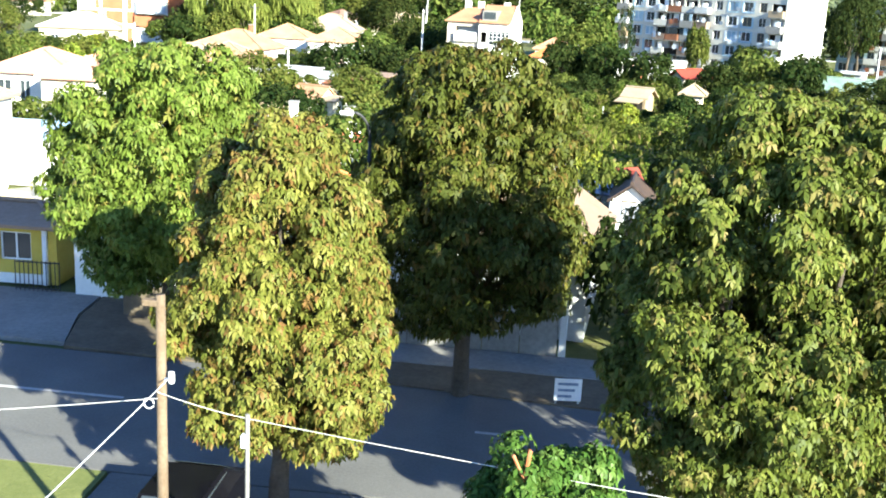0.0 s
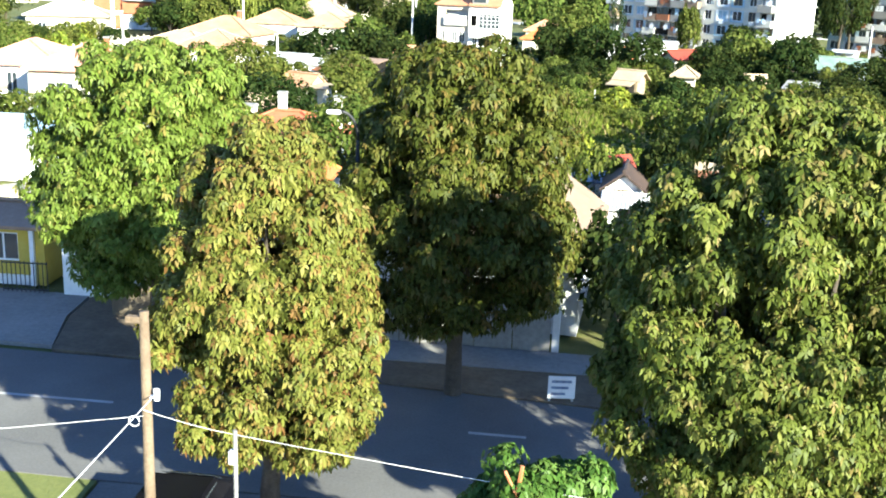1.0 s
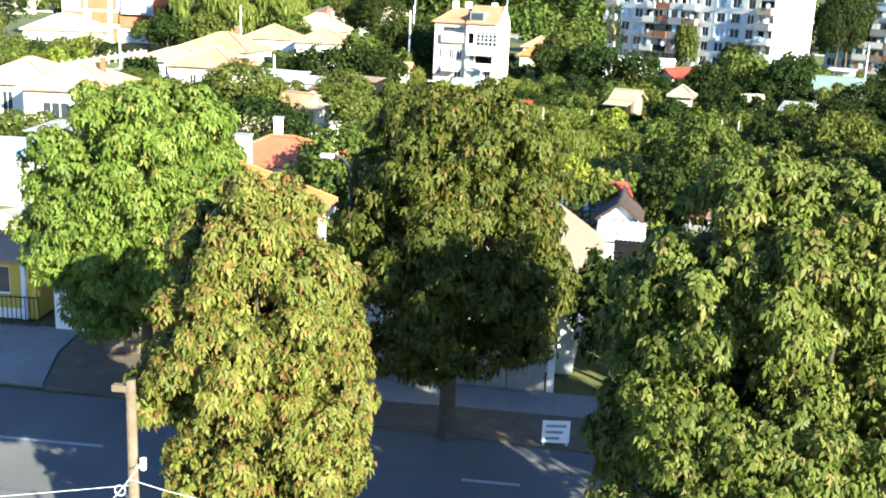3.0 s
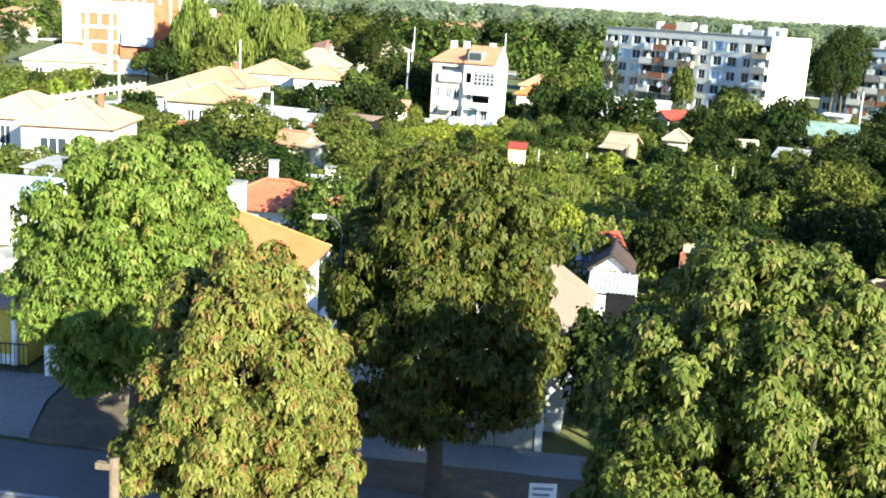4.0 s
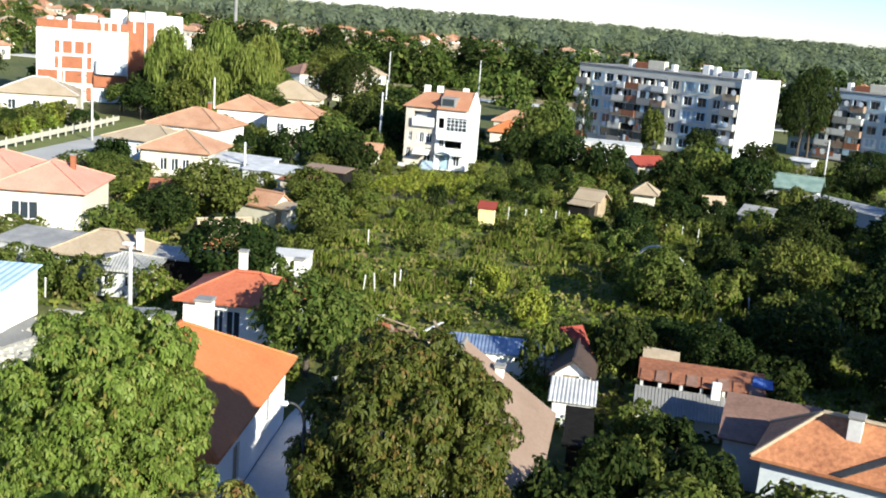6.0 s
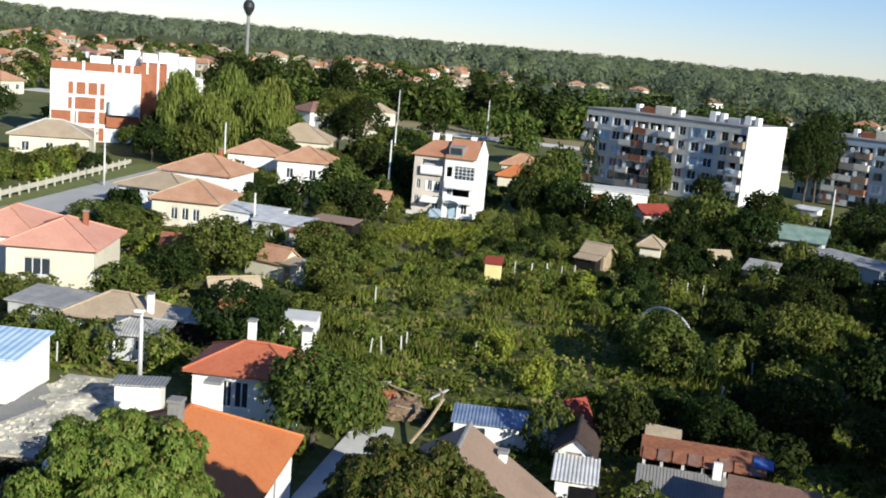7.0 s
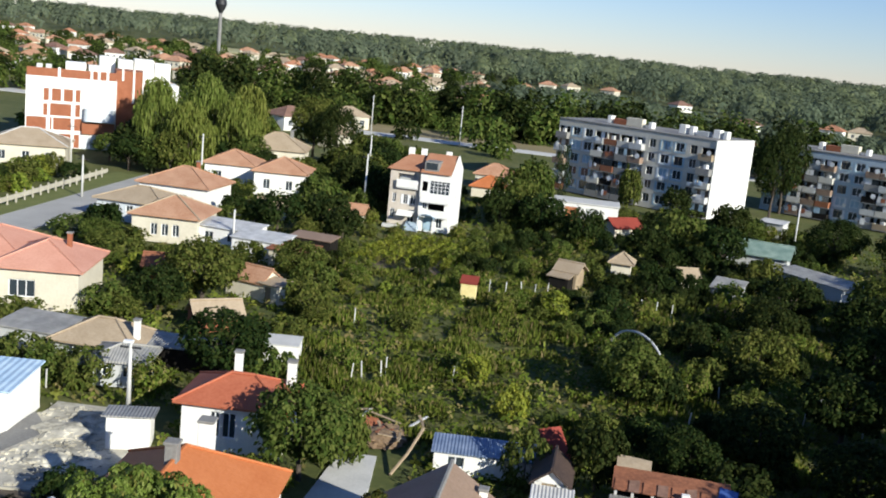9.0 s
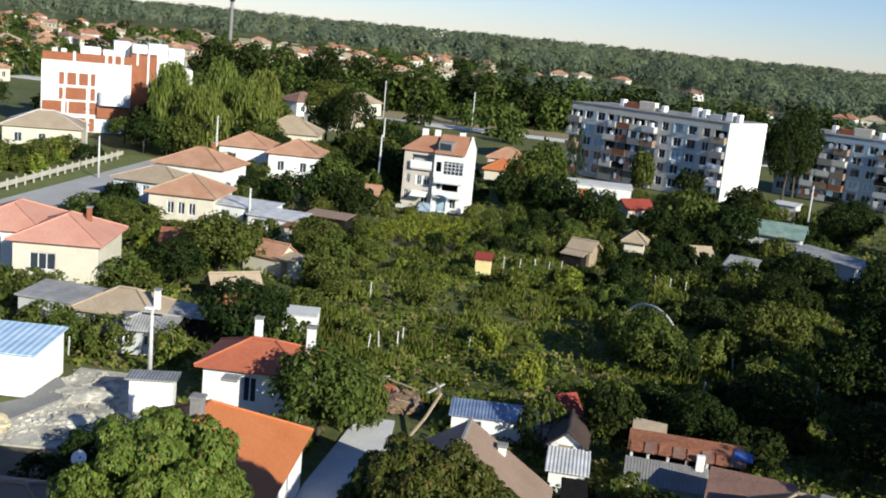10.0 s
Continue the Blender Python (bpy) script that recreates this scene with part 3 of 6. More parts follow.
flat_piece("near_lawn", ((-40, 10), (-8.5, 10), (-8.8, 19.6), (-40, 20.1)), 0.03, 0.2, "lawn", "mown lawn ground beside the street", "lawn")

# ---- large trees at the street ----
big_tree("horse chestnut tree with yellowing and browning leaves by the street", -4.65, 18.4, 2.1, 2.0, 1.0, 8.5, "leaf_front", 36000, 11, size=0.098, kind=4)
big_tree("fresh green horse chestnut tree by the forecourt", -10.2, 26.6, 3.0, 2.9, 2.0, 9.1, "leaf_left", 28000, 12, size=0.118, kind=4)
big_tree("dense dark green horse chestnut tree across the street", -1.85, 26.0, 3.0, 2.8, 1.45, 9.75, "leaf_mid", 28000, 13, 2.9, size=0.118, kind=4)
big_tree("broad green horse chestnut tree with some yellow leaves", 4.3, 17.8, 2.8, 2.7, 1.2, 9.6, "leaf_right", 38000, 14, size=0.104, lobes=300, kind=4)

# added out of view so that its shadow falls on wall and board
big_tree("unseen horse chestnut tree added along the street to cast shade", 11.9, 17.6, 2.9, 2.8, 1.5, 9.4, "leaf_right", 6500, 19, size=0.2)


def young_tree():
    th = big_tree("young green tree with a withered orange twig", 0.61, 13.9, 1.3, 1.2, 1.4, 4.33, "leaf_young", 6500, 15, size=0.10, lobes=70, kind=4, name="young_tree", trunk_r=0.08)
    bm = bmesh.new()
    bent_tube(bm, [(-0.3, -0.6, 3.43), (-0.32, -0.62, 3.93), (-0.27, -0.6, 4.38)], 0.03, 6)
    bent_tube(bm, [(-0.32, -0.62, 3.93), (-0.5, -0.65, 4.31)], 0.025, 6)
    part("withered_twig", bm, "orange_twig", th, "withered orange twig")


young_tree()
# ---- street furniture ----
def power_pole():
    th = thing("power_pole", "weathered round wooden power pole with a small bracket", "pole", -5.3, 14.1)
    bm = bmesh.new()
    tube(bm, (0, 0, -0.2), (0.03, 0, 5.9), 0.10, 0.07, 12)
    part("pole", bm, "wood_pole", th, "", True)
    bm = bmesh.new()
    tube(bm, (0.0, 0, 4.55), (0.2, -0.05, 4.62), 0.03, 0.03)
    tube(bm, (0.2, -0.05, 4.55), (0.2, -0.05, 4.72), 0.045, 0.05)
    part("insulator", bm, "white_plastic", th, "white porcelain insulator")
    bm = bmesh.new()
    bent_tube(bm, [(-0.13 + 0.08 * math.cos(a), -0.13, 4.22 + 0.08 * math.sin(a)) for a in [k * math.pi / 8 for k in range(16)]], 0.012, 5)
    part("cable_coil", bm, "cable", th)
    bm = bmesh.new()
    box(bm, -0.24, -0.06, 5.72, 0.02, 0.06, 5.82, 0.01)
    part("cross_piece", bm, "wood_pole", th)


power_pole()


def wire(pts, sag, r=0.008, label="thin pale overhead cable strung between the poles"):
    bm = bmesh.new()
    a, b = Vector(pts[0]), Vector(pts[1])
    line = []
    for k in range(15):
        t = k / 14
        p = a.lerp(b, t)
        line.append(p - Vector((0, 0, sag * 4 * t * (1 - t))))
    bent_tube(bm, line, r, 5)
    return lone("overhead_cable", bm, "cable", label, "cable", group="overhead cables")


wire(((-5.1, 14.05, 4.66), (-4.26, 4.00, 5.42)), 0.02, 0.010, "thick pale service cable tied to the wooden pole")
wire(((-5.3, 14.0, 4.3), (-22.0, 11.2, 3.1)), 0.2, 0.006)
wire(((-5.3, 14.0, 4.4), (-4.0, 14.3, 3.98)), 0.03, 0.006)
wire(((-4.0, 14.3, 3.98), (9.0, 12.8, 3.7)), 0.1, 0.006)


def steel_post():
    th = thing("steel_post", "grey steel post with a white insulator near its top", "post", -4.0, 14.3)
    bm = bmesh.new()
    tube(bm, (0, 0, -0.2), (0, 0, 4.05), 0.036, 0.036, 10)
    part("post", bm, "concrete", th)
    bm = bmesh.new()
    box(bm, -0.10, -0.07, 3.5, 0.02, 0.07, 3.72, 0.02)
    part("junction_box", bm, "white_plastic", th, "small white junction box")


steel_post()


def street_lamp():
    th = thing("street_lamp", "dark street lamp with a curved arm and pale head", "lamp", -4.35, 25.2)
    bm = bmesh.new()
    tube(bm, (0, 0, 0), (0, 0, 6.75), 0.07, 0.05, 10)
    arc = [Vector((-0.4 * (1 - math.cos(a)), -0.2 * (1 - math.cos(a)), 6.75 + 0.7 * math.sin(a))) for a in [k * math.pi / 16 for k in range(9)]]
    bent_tube(bm, arc, 0.04, 8)
    part("pole", bm, "dark_metal", th, "", True)
    bm = bmesh.new()
    box(bm, -0.74, -0.33, 7.38, -0.38, -0.15, 7.49, 0.04)
    part("lamp_head", bm, "white_plastic", th, "pale lamp head")


street_lamp()


def car(x, y, rz):
    th = thing("car", "black parked car under the trees", "car", x, y, 0, rz)
    th.matrix_basis = th.matrix_basis @ Matrix.Diagonal((0.86, 0.86, 0.98, 1))
    prof = ((-2.1, 0.35), (-2.1, 0.75), (-1.95, 0.92), (-1.2, 0.98), (-0.6, 1.40), (0.9, 1.43), (1.7, 1.02), (2.05, 0.95), (2.12, 0.6), (2.1, 0.35))
    bm = bmesh.new()
    rings = []
    for w in (-0.84, -0.78, 0.78, 0.84):
        inset = 0.0 if abs(w) < 0.8 else 0.03
        rings.append([bm.verts.new((px * (1 - inset), w * (0.86 if pz > 1.1 else 1.0), pz - inset)) for px, pz in prof])
    n = len(prof)
    for a, b in zip(rings, rings[1:]):
        for k in range(n):
            bm.faces.new((a[k], a[(k + 1) % n], b[(k + 1) % n], b[k]))
    bm.faces.new(rings[0][::-1])
    bm.faces.new(rings[-1])
    bmesh.ops.recalc_face_normals(bm, faces=bm.faces)
    part("body", bm, "car_paint", th)
    for nm, pts in (("windscreen", ((-1.14, -0.62, 1.03), (-1.14, 0.62, 1.03), (-0.66, 0.58, 1.39), (-0.66, -0.58, 1.39))), ("rear_window", ((1.62, 0.62, 1.08), (1.62, -0.62, 1.08), (0.98, -0.58, 1.42), (0.98, 0.58, 1.42)))):
        bm = bmesh.new()
        vs = [Vector(p) + Vector((-0.012 if nm == "windscreen" else 0.012, 0, 0.012)) for p in pts]
        slab(bm, [tuple(v) for v in vs], 0.01)
        part(nm, bm, "glass", th)
    for sy in (-1, 1):
        bm = bmesh.new()
        slab(bm, [(-0.9, sy * 0.80, 1.02), (1.3, sy * 0.80, 1.04), (0.85, sy * 0.735, 1.36), (-0.55, sy * 0.735, 1.34)], 0.012)
        part("side_window", bm, "glass", th)
        for wx in (-1.35, 1.3):
            bm = bmesh.new()
            tube(bm, (wx, sy * 0.66, 0.31), (wx, sy * 0.86, 0.31), 0.31, 0.31, 18)
            wh = part("wheel", bm, "rubber", th)
            bm = bmesh.new()
            tube(bm, (wx, sy * 0.855, 0.31), (wx, sy * 0.87, 0.31), 0.19, 0.17, 12)
            part("rim", bm, "grey_wall", wh)


car(-6.1, 16.9, 90)

# white cabinet board by the verge
th = thing("notice_board", "low white board with grey stripes by the pavement", "board", 1.0, 25.95, 0.03, 8)
for sx in (-0.3, 0.3):
    bm = bmesh.new()
    box(bm, sx - 0.03, -0.03, 0, sx + 0.03, 0.03, 0.7, 0.008)
    part("leg", bm, "grey_wall", th)
bm = bmesh.new()
box(bm, -0.36, -0.06, 0.1, 0.36, -0.035, 0.72, 0.008)
bd = part("board", bm, "white_plastic", th)
for k in range(3):
    bm = bmesh.new()
    box(bm, -0.27, -0.066, 0.2 + 0.17 * k, 0.1 + 0.08 * k, -0.061, 0.27 + 0.17 * k)
    part("stripe", bm, "blue_sheet", bd, "grey blue stripe")

# boundary wall of concrete panels
th = thing("garden_wall", "low grey plastered garden wall with end pillar", "wall", -1.6, 29.7)
for k in range(5):
    bm = bmesh.new()
    box(bm, -3.4 + k * 1.13, -0.08, 0, -2.29 + k * 1.13, 0.08, 1.25, 0.015)
    part("wall_panel", bm, "concrete", th)
bm = bmesh.new()
box(bm, 2.28, -0.13, 0, 2.5, 0.13, 1.42, 0.02)
part("pillar", bm, "light_concrete", th)
th = thing("brick_wall", "rough low brick wall behind the verge", "wall", -10.0, 30.0)
for k in range(4):
    bm = bmesh.new()
    box(bm, -3 + k * 1.3, -0.1, 0, -1.72 + k * 1.3, 0.1, 1.0 + 0.05 * (k % 2), 0.02)
    part("wall_panel", bm, "soil", th)

# yellow kiosk with fence by the forecourt
th = house("house", "yellow house with white window and corner post by the forecourt", -21.2, 33.3, 2, 9.5, 2.2, 2.1, 0.5, "yellow_wall", "brown_roof", wins={"front": [(5.2, 0.8, 1.6, 1.0), (7.5, 0.8, 1.1, 1.0)]})
bm = bmesh.new()
box(bm, 4.3, -1.24, 0, 4.45, -1.11, 2.08, 0.01)
part("corner_post", bm, "white_plastic", th)
bm = bmesh.new()
box(bm, -4.75, -1.15, 0.0, 4.29, -1.11, 0.35)
part("white_base", bm, "white_wall", th)


def bar_fence(x0, y0, x1, y1, h, gap, label):
    th = thing("metal_fence", label, "fence", x0, y0, 0, math.degrees(math.atan2(y1 - y0, x1 - x0)))
    ln = math.hypot(x1 - x0, y1 - y0)
    for z in (0.12, h - 0.08):
        bm = bmesh.new()
        box(bm, 0, -0.02, z, ln, 0.02, z + 0.04)
        part("rail", bm, "dark_metal", th)
    n = int(ln / gap)
    for k in range(n + 1):
        bm = bmesh.new()
        box(bm, k * ln / n - 0.012, -0.012, 0, k * ln / n + 0.012, 0.012, h)
        part("bar", bm, "dark_metal", th)


bar_fence(-17.4, 31.4, -15.9, 31.5, 1.1, 0.14, "black metal bar fence by the yellow house")

# ---- houses near the street ----
house("house", "low house with a bright orange tiled hip roof and white walls", -12.0, 36.5, 0, 6.7, 10.0, 2.75, 2.2, "white_wall", "orange_roof", over=0.35, chimneys=((-0.1, 0.2, 0.5, 5.75, "concrete"), (0.3, 3.5, 0.62, 5.5, "white_wall")), wins={"right": [(6.8, 0.9, 1.2, 1.2)], "front": [(1.0, 0.8, 1.2, 1.3), (4.2, 0.8, 1.2, 1.3)]}, doors=(("right", 2.6, 0.02, 0.8, 1.9),))
house("house", "house with a plain brown hipped roof", -1.6, 35.6, -5, 6.8, 8.2, 2.35, 2.55, "grey_wall", "brown_roof", hip=0, chimneys=((1.5, 3.8, 0.34, 4.3, "white_wall"),), wins={"right": [(2, 0.8, 1.2, 1.3), (6, 0.8, 1.2, 1.3)]}, ridge_mat="concrete")
house("house", "small white house with a red hipped roof", -13.1, 51.3, 0, 5.3, 4.0, 2.65, 1.05, "white_wall", "red_roof", wins={"front": [(1.5, 0.8, 0.55, 1.4), (2.15, 0.8, 0.75, 1.4)]}, chimneys=((-0.7, 1.6, 0.4, 4.5, "white_wall"), (2.4, 1.0, 0.45, 4.5, "white_wall")))
# white walls given a bluish colour that stands in for their shade
old_house = house("house", "bluish white old house with a mottled orange tiled roof", 14.9, 37.6, -22, 9.0, 3.4, 2.4, 1.55, "blue_white", "mottled_roof", over=0.35, wins={"front": [(0.7, 0.25, 1.2, 1.4), (2.9, 0.25, 1.0, 1.4), (5.3, 0.25, 1.2, 1.4)]}, chimneys=((-1.6, -0.5, 0.5, 4.35, "light_concrete"),), ridge_mat="tan_roof", frame_mat="white_wall")
bm = bmesh.new()
slab(bm, [(-2.05, -2.06, 2.50), (-1.65, -2.06, 2.50), (0.35, -0.85, 3.41), (-0.05, -0.85, 3.41)], 0.05)
part("valley_sheet", bm, "dark_metal", old_house, "blue grey metal sheet laid down the tiles")
th = lean_shed("annex_shed", "grey annex with a rusty low roof beside the old house", 11.2, 41.4, -14, 3.4, 3.4, 2.0, 2.6, "grey_wall", "old_rust_roof")

# small white house with dark roof and its tin awning
house("house", "tiny white house with a dark red gabled roof", 3.6, 48.0, -6, 1.6, 2.6, 1.65, 0.8, "white_wall", "dark_roof", hip=0, over=0.25, doors=(("front", 0.35, 0.02, 0.75, 1.7),))
lean_shed("awning_shed", "shed with a shiny blue tin roof", 3.5, 45.4, -4, 1.7, 1.8, 1.2, 1.5, "white_wall", "pale_sheet")
# near-black box added to stand in for a shaded gap
lean_shed("gap_shed", "narrow near-black box standing in for a dark shaded gap", 3.6, 41.0, -3, 0.8, 3.4, 1.3, 1.5, "dark_wall_shade", "dark_wall_shade")
lean_shed("tall_shed", "little hut with a steep bright red tiled roof", 3.9, 52.6, 35, 1.2, 1.1, 0.7, 1.9, "brick", "bright_red_roof", 0.15)
lean_shed("long_shed", "long low white shed with a blue grey sheet roof", 0.1, 51.0, 0, 5.2, 1.6, 1.2, 1.45, "white_wall", "blue_sheet", 0.15, wins={"front": [(0.7, 0.4, 0.9, 0.6)]})


def row_shed():
    th = thing("open_shed", "open shed with rusty tiled roof and pale corrugated sheets", "shed", 9.0, 45.8, 0, -7)
    bm = bmesh.new()
    slab(bm, [(-2.7, 0.2, 2.05), (2.9, 0.2, 2.05), (2.9, 1.9, 2.5), (-2.7, 1.9, 2.5)], 0.1)
    part("roof", bm, "rust_roof", th)
    # near-black back wall: the shade inside the open shed is in its colour
    bm = bmesh.new()
    box(bm, -2.6, 1.75, 0, 2.8, 1.88, 2.35)
    part("back_wall", bm, "dark_wall_shade", th)
    for px in (-2.5, -1.7, -0.75, 0.15, 1.1):
        bm = bmesh.new()
        box(bm, px - 0.07, 0.25, 0, px + 0.07, 0.4, 1.96, 0.01)
        part("post", bm, "light_concrete", th)
    bm = bmesh.new()
    box(bm, 0.55, -0.1, 1.2, 0.95, 0.2, 2.35, 0.02)
    part("chimney", bm, "white_wall", th)
    for k in range(26):
        bm = bmesh.new()
        x0 = -2.75 + k * 0.15
        slab(bm, [(x0, -1.35, 1.0), (x0 + 0.12, -1.35, 1.0), (x0 + 0.12, 0.15, 1.72), (x0, 0.15, 1.72)], 0.05)
        part("sheet_rib", bm, "concrete", th)
    bm = bmesh.new()
    slab(bm, [(-2.78, -1.37, 0.96), (1.2, -1.37, 0.96), (1.2, 0.15, 1.68), (-2.78, 0.15, 1.68)], 0.03)
    part("corrugated_sheet", bm, "grey_sheet", th)
    bm = bmesh.new()
    box(bm, -2.6, -1.1, 0, 1.1, -0.95, 1.0)
    part("front_wall", bm, "cream_wall", th)
    bm = bmesh.new()
    slab(bm, [(-2.6, 2.0, 2.45), (-0.9, 1.9, 2.45), (-0.9, 2.6, 2.75), (-2.6, 2.9, 2.75)], 0.07)
    part("lean_to_roof", bm, "tan_roof", th)
    bm = bmesh.new()
    slab(bm, [(2.3, 0.7, 2.24), (3.2, 0.6, 2.2), (3.25, 1.3, 2.4), (2.4, 1.5, 2.45)], 0.03)
    part("tarpaulin", bm, "tarpaulin", th, "crumpled blue tarpaulin")
    for k in range(8):
        bm = bmesh.new()
        x0 = -2.6 + k * 0.68
        slab(bm, [(x0, 0.08, 2.06), (x0 + 0.5, 0.05, 2.055), (x0 + 0.52, 0.9 + 0.1 * (k % 3), 2.29), (x0 + 0.03, 0.85, 2.285)], 0.04)
        part("loose_sheet", bm, "old_rust_roof" if k % 2 else "rust_roof", th)


row_shed()

# building yard to the west
lean_shed("site_building", "white site building with pale blue sheet roof", -28.6, 50.0, 3, 8.0, 4.2, 2.35, 2.6, "white_wall", "light_blue_sheet")
lean_shed("site_hut", "lower white hut with pale blue sheet roof", -30.0, 45.6, 3, 7.0, 3.0, 2.0, 2.2, "white_wall", "light_blue_sheet")
lean_shed("kiosk_shed", "small white kiosk with yellow side and grey roof", -18.3, 49.0, 12, 2.2, 1.8, 1.8, 1.6, "white_wall", "grey_sheet", 0.22)
bm = bmesh.new()
tube(bm, (-16.6, 36.1, 0), (-16.6, 36.1, 2.7), 0.04, 0.04, 8)
dish = lone("dish_pole", bm, "grey_wall", "thin steel pole carrying a white satellite dish", "pole")
bm = bmesh.new()
for r0, r1, y0, y1 in ((0.05, 0.2, 0.0, -0.04), (0.2, 0.32, -0.04, -0.11)):
    tube(bm, (-16.6, 36.02 + y0, 2.75), (-16.6, 36.02 + y1, 2.78), r0, r1, 16, False)
part("dish", bm, "white_plastic", dish, "white round dish")
bm = bmesh.new()
slab(bm, [(-27.5, 43.6, 0.22), (-24.0, 44.4, 0.22), (-22.6, 48.8, 0.22), (-24.4, 51.2, 0.22), (-24.6, 47.6, 0.22)], 0.3)
lone("concrete_ramp", bm, "concrete", "grey concrete slab beside the site building", "slab")


def heap(name, label, x, y, r, h, material, seed):
    rng = random.Random(seed)
    bm = bmesh.new()
    bmesh.ops.create_icosphere(bm, subdivisions=4, radius=1.0)
    for v in bm.verts:
        n = noise.noise(v.co * 1.7 + Vector((seed, 0, 0))) + 0.6 * noise.noise(v.co * 4.5 + Vector((0, seed, 0)))
        v.co = Vector((v.co.x * r * (1 + 0.3 * n), v.co.y * r * 0.8 * (1 + 0.3 * n), max(-0.05, v.co.z * h * (1 + 0.35 * n))))
    # loose lumps on and round the heap
    for _ in range(70):
        a, d = rng.uniform(0, 6.283), r * 1.15 * math.sqrt(rng.random())
        s = rng.uniform(0.04, 0.16)
        top = h * 0.9 * math.sqrt(max(0.0, 1 - (d / r) ** 2))
        lump = bmesh.ops.create_icosphere(bm, subdivisions=1, radius=s)["verts"]
        for v in lump:
            v.co = Vector((v.co.x * rng.uniform(0.7, 1.3) + d * math.cos(a), v.co.y * rng.uniform(0.7, 1.3) + d * 0.8 * math.sin(a),
                           v.co.z * rng.uniform(0.5, 1.0) + top))
    ob = lone(name, bm, material, label, "heap", smooth=False)
    ob.matrix_basis = pose(x, y, 0.02, 0, 0, rng.uniform(0, 90))


heap("sand_heap", "heap of yellowish sand in the yard", -25.2, 43.6, 1.8, 0.5, "sand", 3)
heap("rubble_heap", "heap of pale rubble in the yard", -22.2, 49.3, 1.8, 0.32, "rubble", 5)
heap("rubble_heap", "heap of pale rubble in the yard", -21.3, 46.0, 1.3, 0.25, "rubble", 8)
heap("earth_heap", "brown heap of earth and scrap", -5.6, 54.2, 1.7, 0.5, "earth", 9)
heap("brick_heap", "heap of old bricks and clay", -7.2, 56.0, 1.1, 0.35, "brick", 10)


def scrap_planks():
    rng = random.Random(12)
    for k in range(14):
        bm = bmesh.new()
        ln = rng.uniform(0.8, 2.2)
        box(bm, -ln / 2, -0.09, 0, ln / 2, 0.09, 0.05, 0.008)
        ob = lone("scrap_plank", bm, rng.choice(("plank", "plank", "light_concrete", "rust_roof")), "loose weathered board lying on the earth heap", "plank", group="scrap boards")
        ob.matrix_basis = pose(-5.8 + rng.uniform(-2.2, 2.2), 54.6 + rng.uniform(-1.8, 2.2), rng.uniform(0.32, 0.5), rng.uniform(-8, 8), rng.uniform(-12, 12), rng.uniform(0, 180))


scrap_planks()


def loose_stones():
    """Broken stones and rubble strewn over the yard."""
    rng = random.Random(31)
    verts, faces = [], []
    for k in range(700):
        x, y = rng.uniform(-27.5, -18.5), rng.uniform(42.5, 53)
        if x < -24.4 and y > 45.5:
            continue
        s, b = rng.uniform(0.03, 0.13), len(verts)
        for dz in (0, 1):
            for dx, dy in ((-1, -1), (1, -1), (1, 1), (-1, 1)):
                verts.append((x + dx * s * rng.uniform(0.6, 1.2), y + dy * s * rng.uniform(0.6, 1.2), 0.02 + dz * s * rng.uniform(0.6, 1.3)))
        faces += [(b, b + 1, b + 5, b + 4), (b + 1, b + 2, b + 6, b + 5), (b + 2, b + 3, b + 7, b + 6), (b + 3, b, b + 4, b + 7), (b + 4, b + 5, b + 6, b + 7)]
    me = bpy.data.meshes.new("loose_stones")
    me.from_pydata(verts, [], faces)
    me.materials.append(M["rubble"])
    tagged(new("loose_stones", me), "broken pale stones strewn over the yard", "rubble", kind="stuff")


loose_stones()
# ---- village behind ----
house("house", "small grey house with a grey sheet roof", -22.2, 58.2, 6, 3.0, 2.6, 1.7, 0.6, "grey_wall", "grey_sheet", wins={"front": [(0.5, 0.6, 0.6, 0.7), (1.7, 0.6, 0.6, 0.7)]})
house("house", "low cottage with a worn tan hipped roof", -24.7, 61.6, -4, 5.0, 3.8, 1.6, 1.15, "grey_wall", "tan_roof", wins={"front": [(0.8, 0.5, 0.7, 0.8), (3.3, 0.5, 0.7, 0.8)]}, chimneys=((2.3, -0.6, 0.35, 3.2, "white_wall"),))
lean_shed("flat_shed", "low shed with a flat grey rusting roof", -29.6, 62.6, -8, 4.2, 3.2, 1.55, 1.8, "grey_wall", "grey_sheet")
lean_shed("rusty_shed", "low dark shed with a rusty roof strip", -19.8, 62.0, 0, 4.6, 2.0, 1.5, 1.7, "dark_wall_shade", "grey_sheet")
th = house("house", "cream house with a pink tiled hipped roof", -34.2, 74.0, 8, 6.2, 7.0, 3.1, 1.55, "cream_wall", "pink_roof", wins={"front": [(1.2, 0.9, 1.9, 1.3)]}, chimneys=((1.3, 0.5, 0.35, 5.2, "brick"),))
house("house", "white wing with blue columns and a pink tiled roof", -39.6, 76.5, 8, 6.0, 7.5, 3.1, 1.5, "white_wall", "pink_roof", wins={"front": [(0.6, 0.6, 1.0, 1.9), (2.2, 0.6, 0.8, 1.9), (4.2, 0.6, 1.2, 1.9)]})
house("house", "white house with a pale roof behind a hedge", -36.5, 56.5, 5, 7, 6, 3.0, 1.5, "white_wall", "tan_roof", wins={"front": [(4, 0.9, 1.2, 1.2)]})
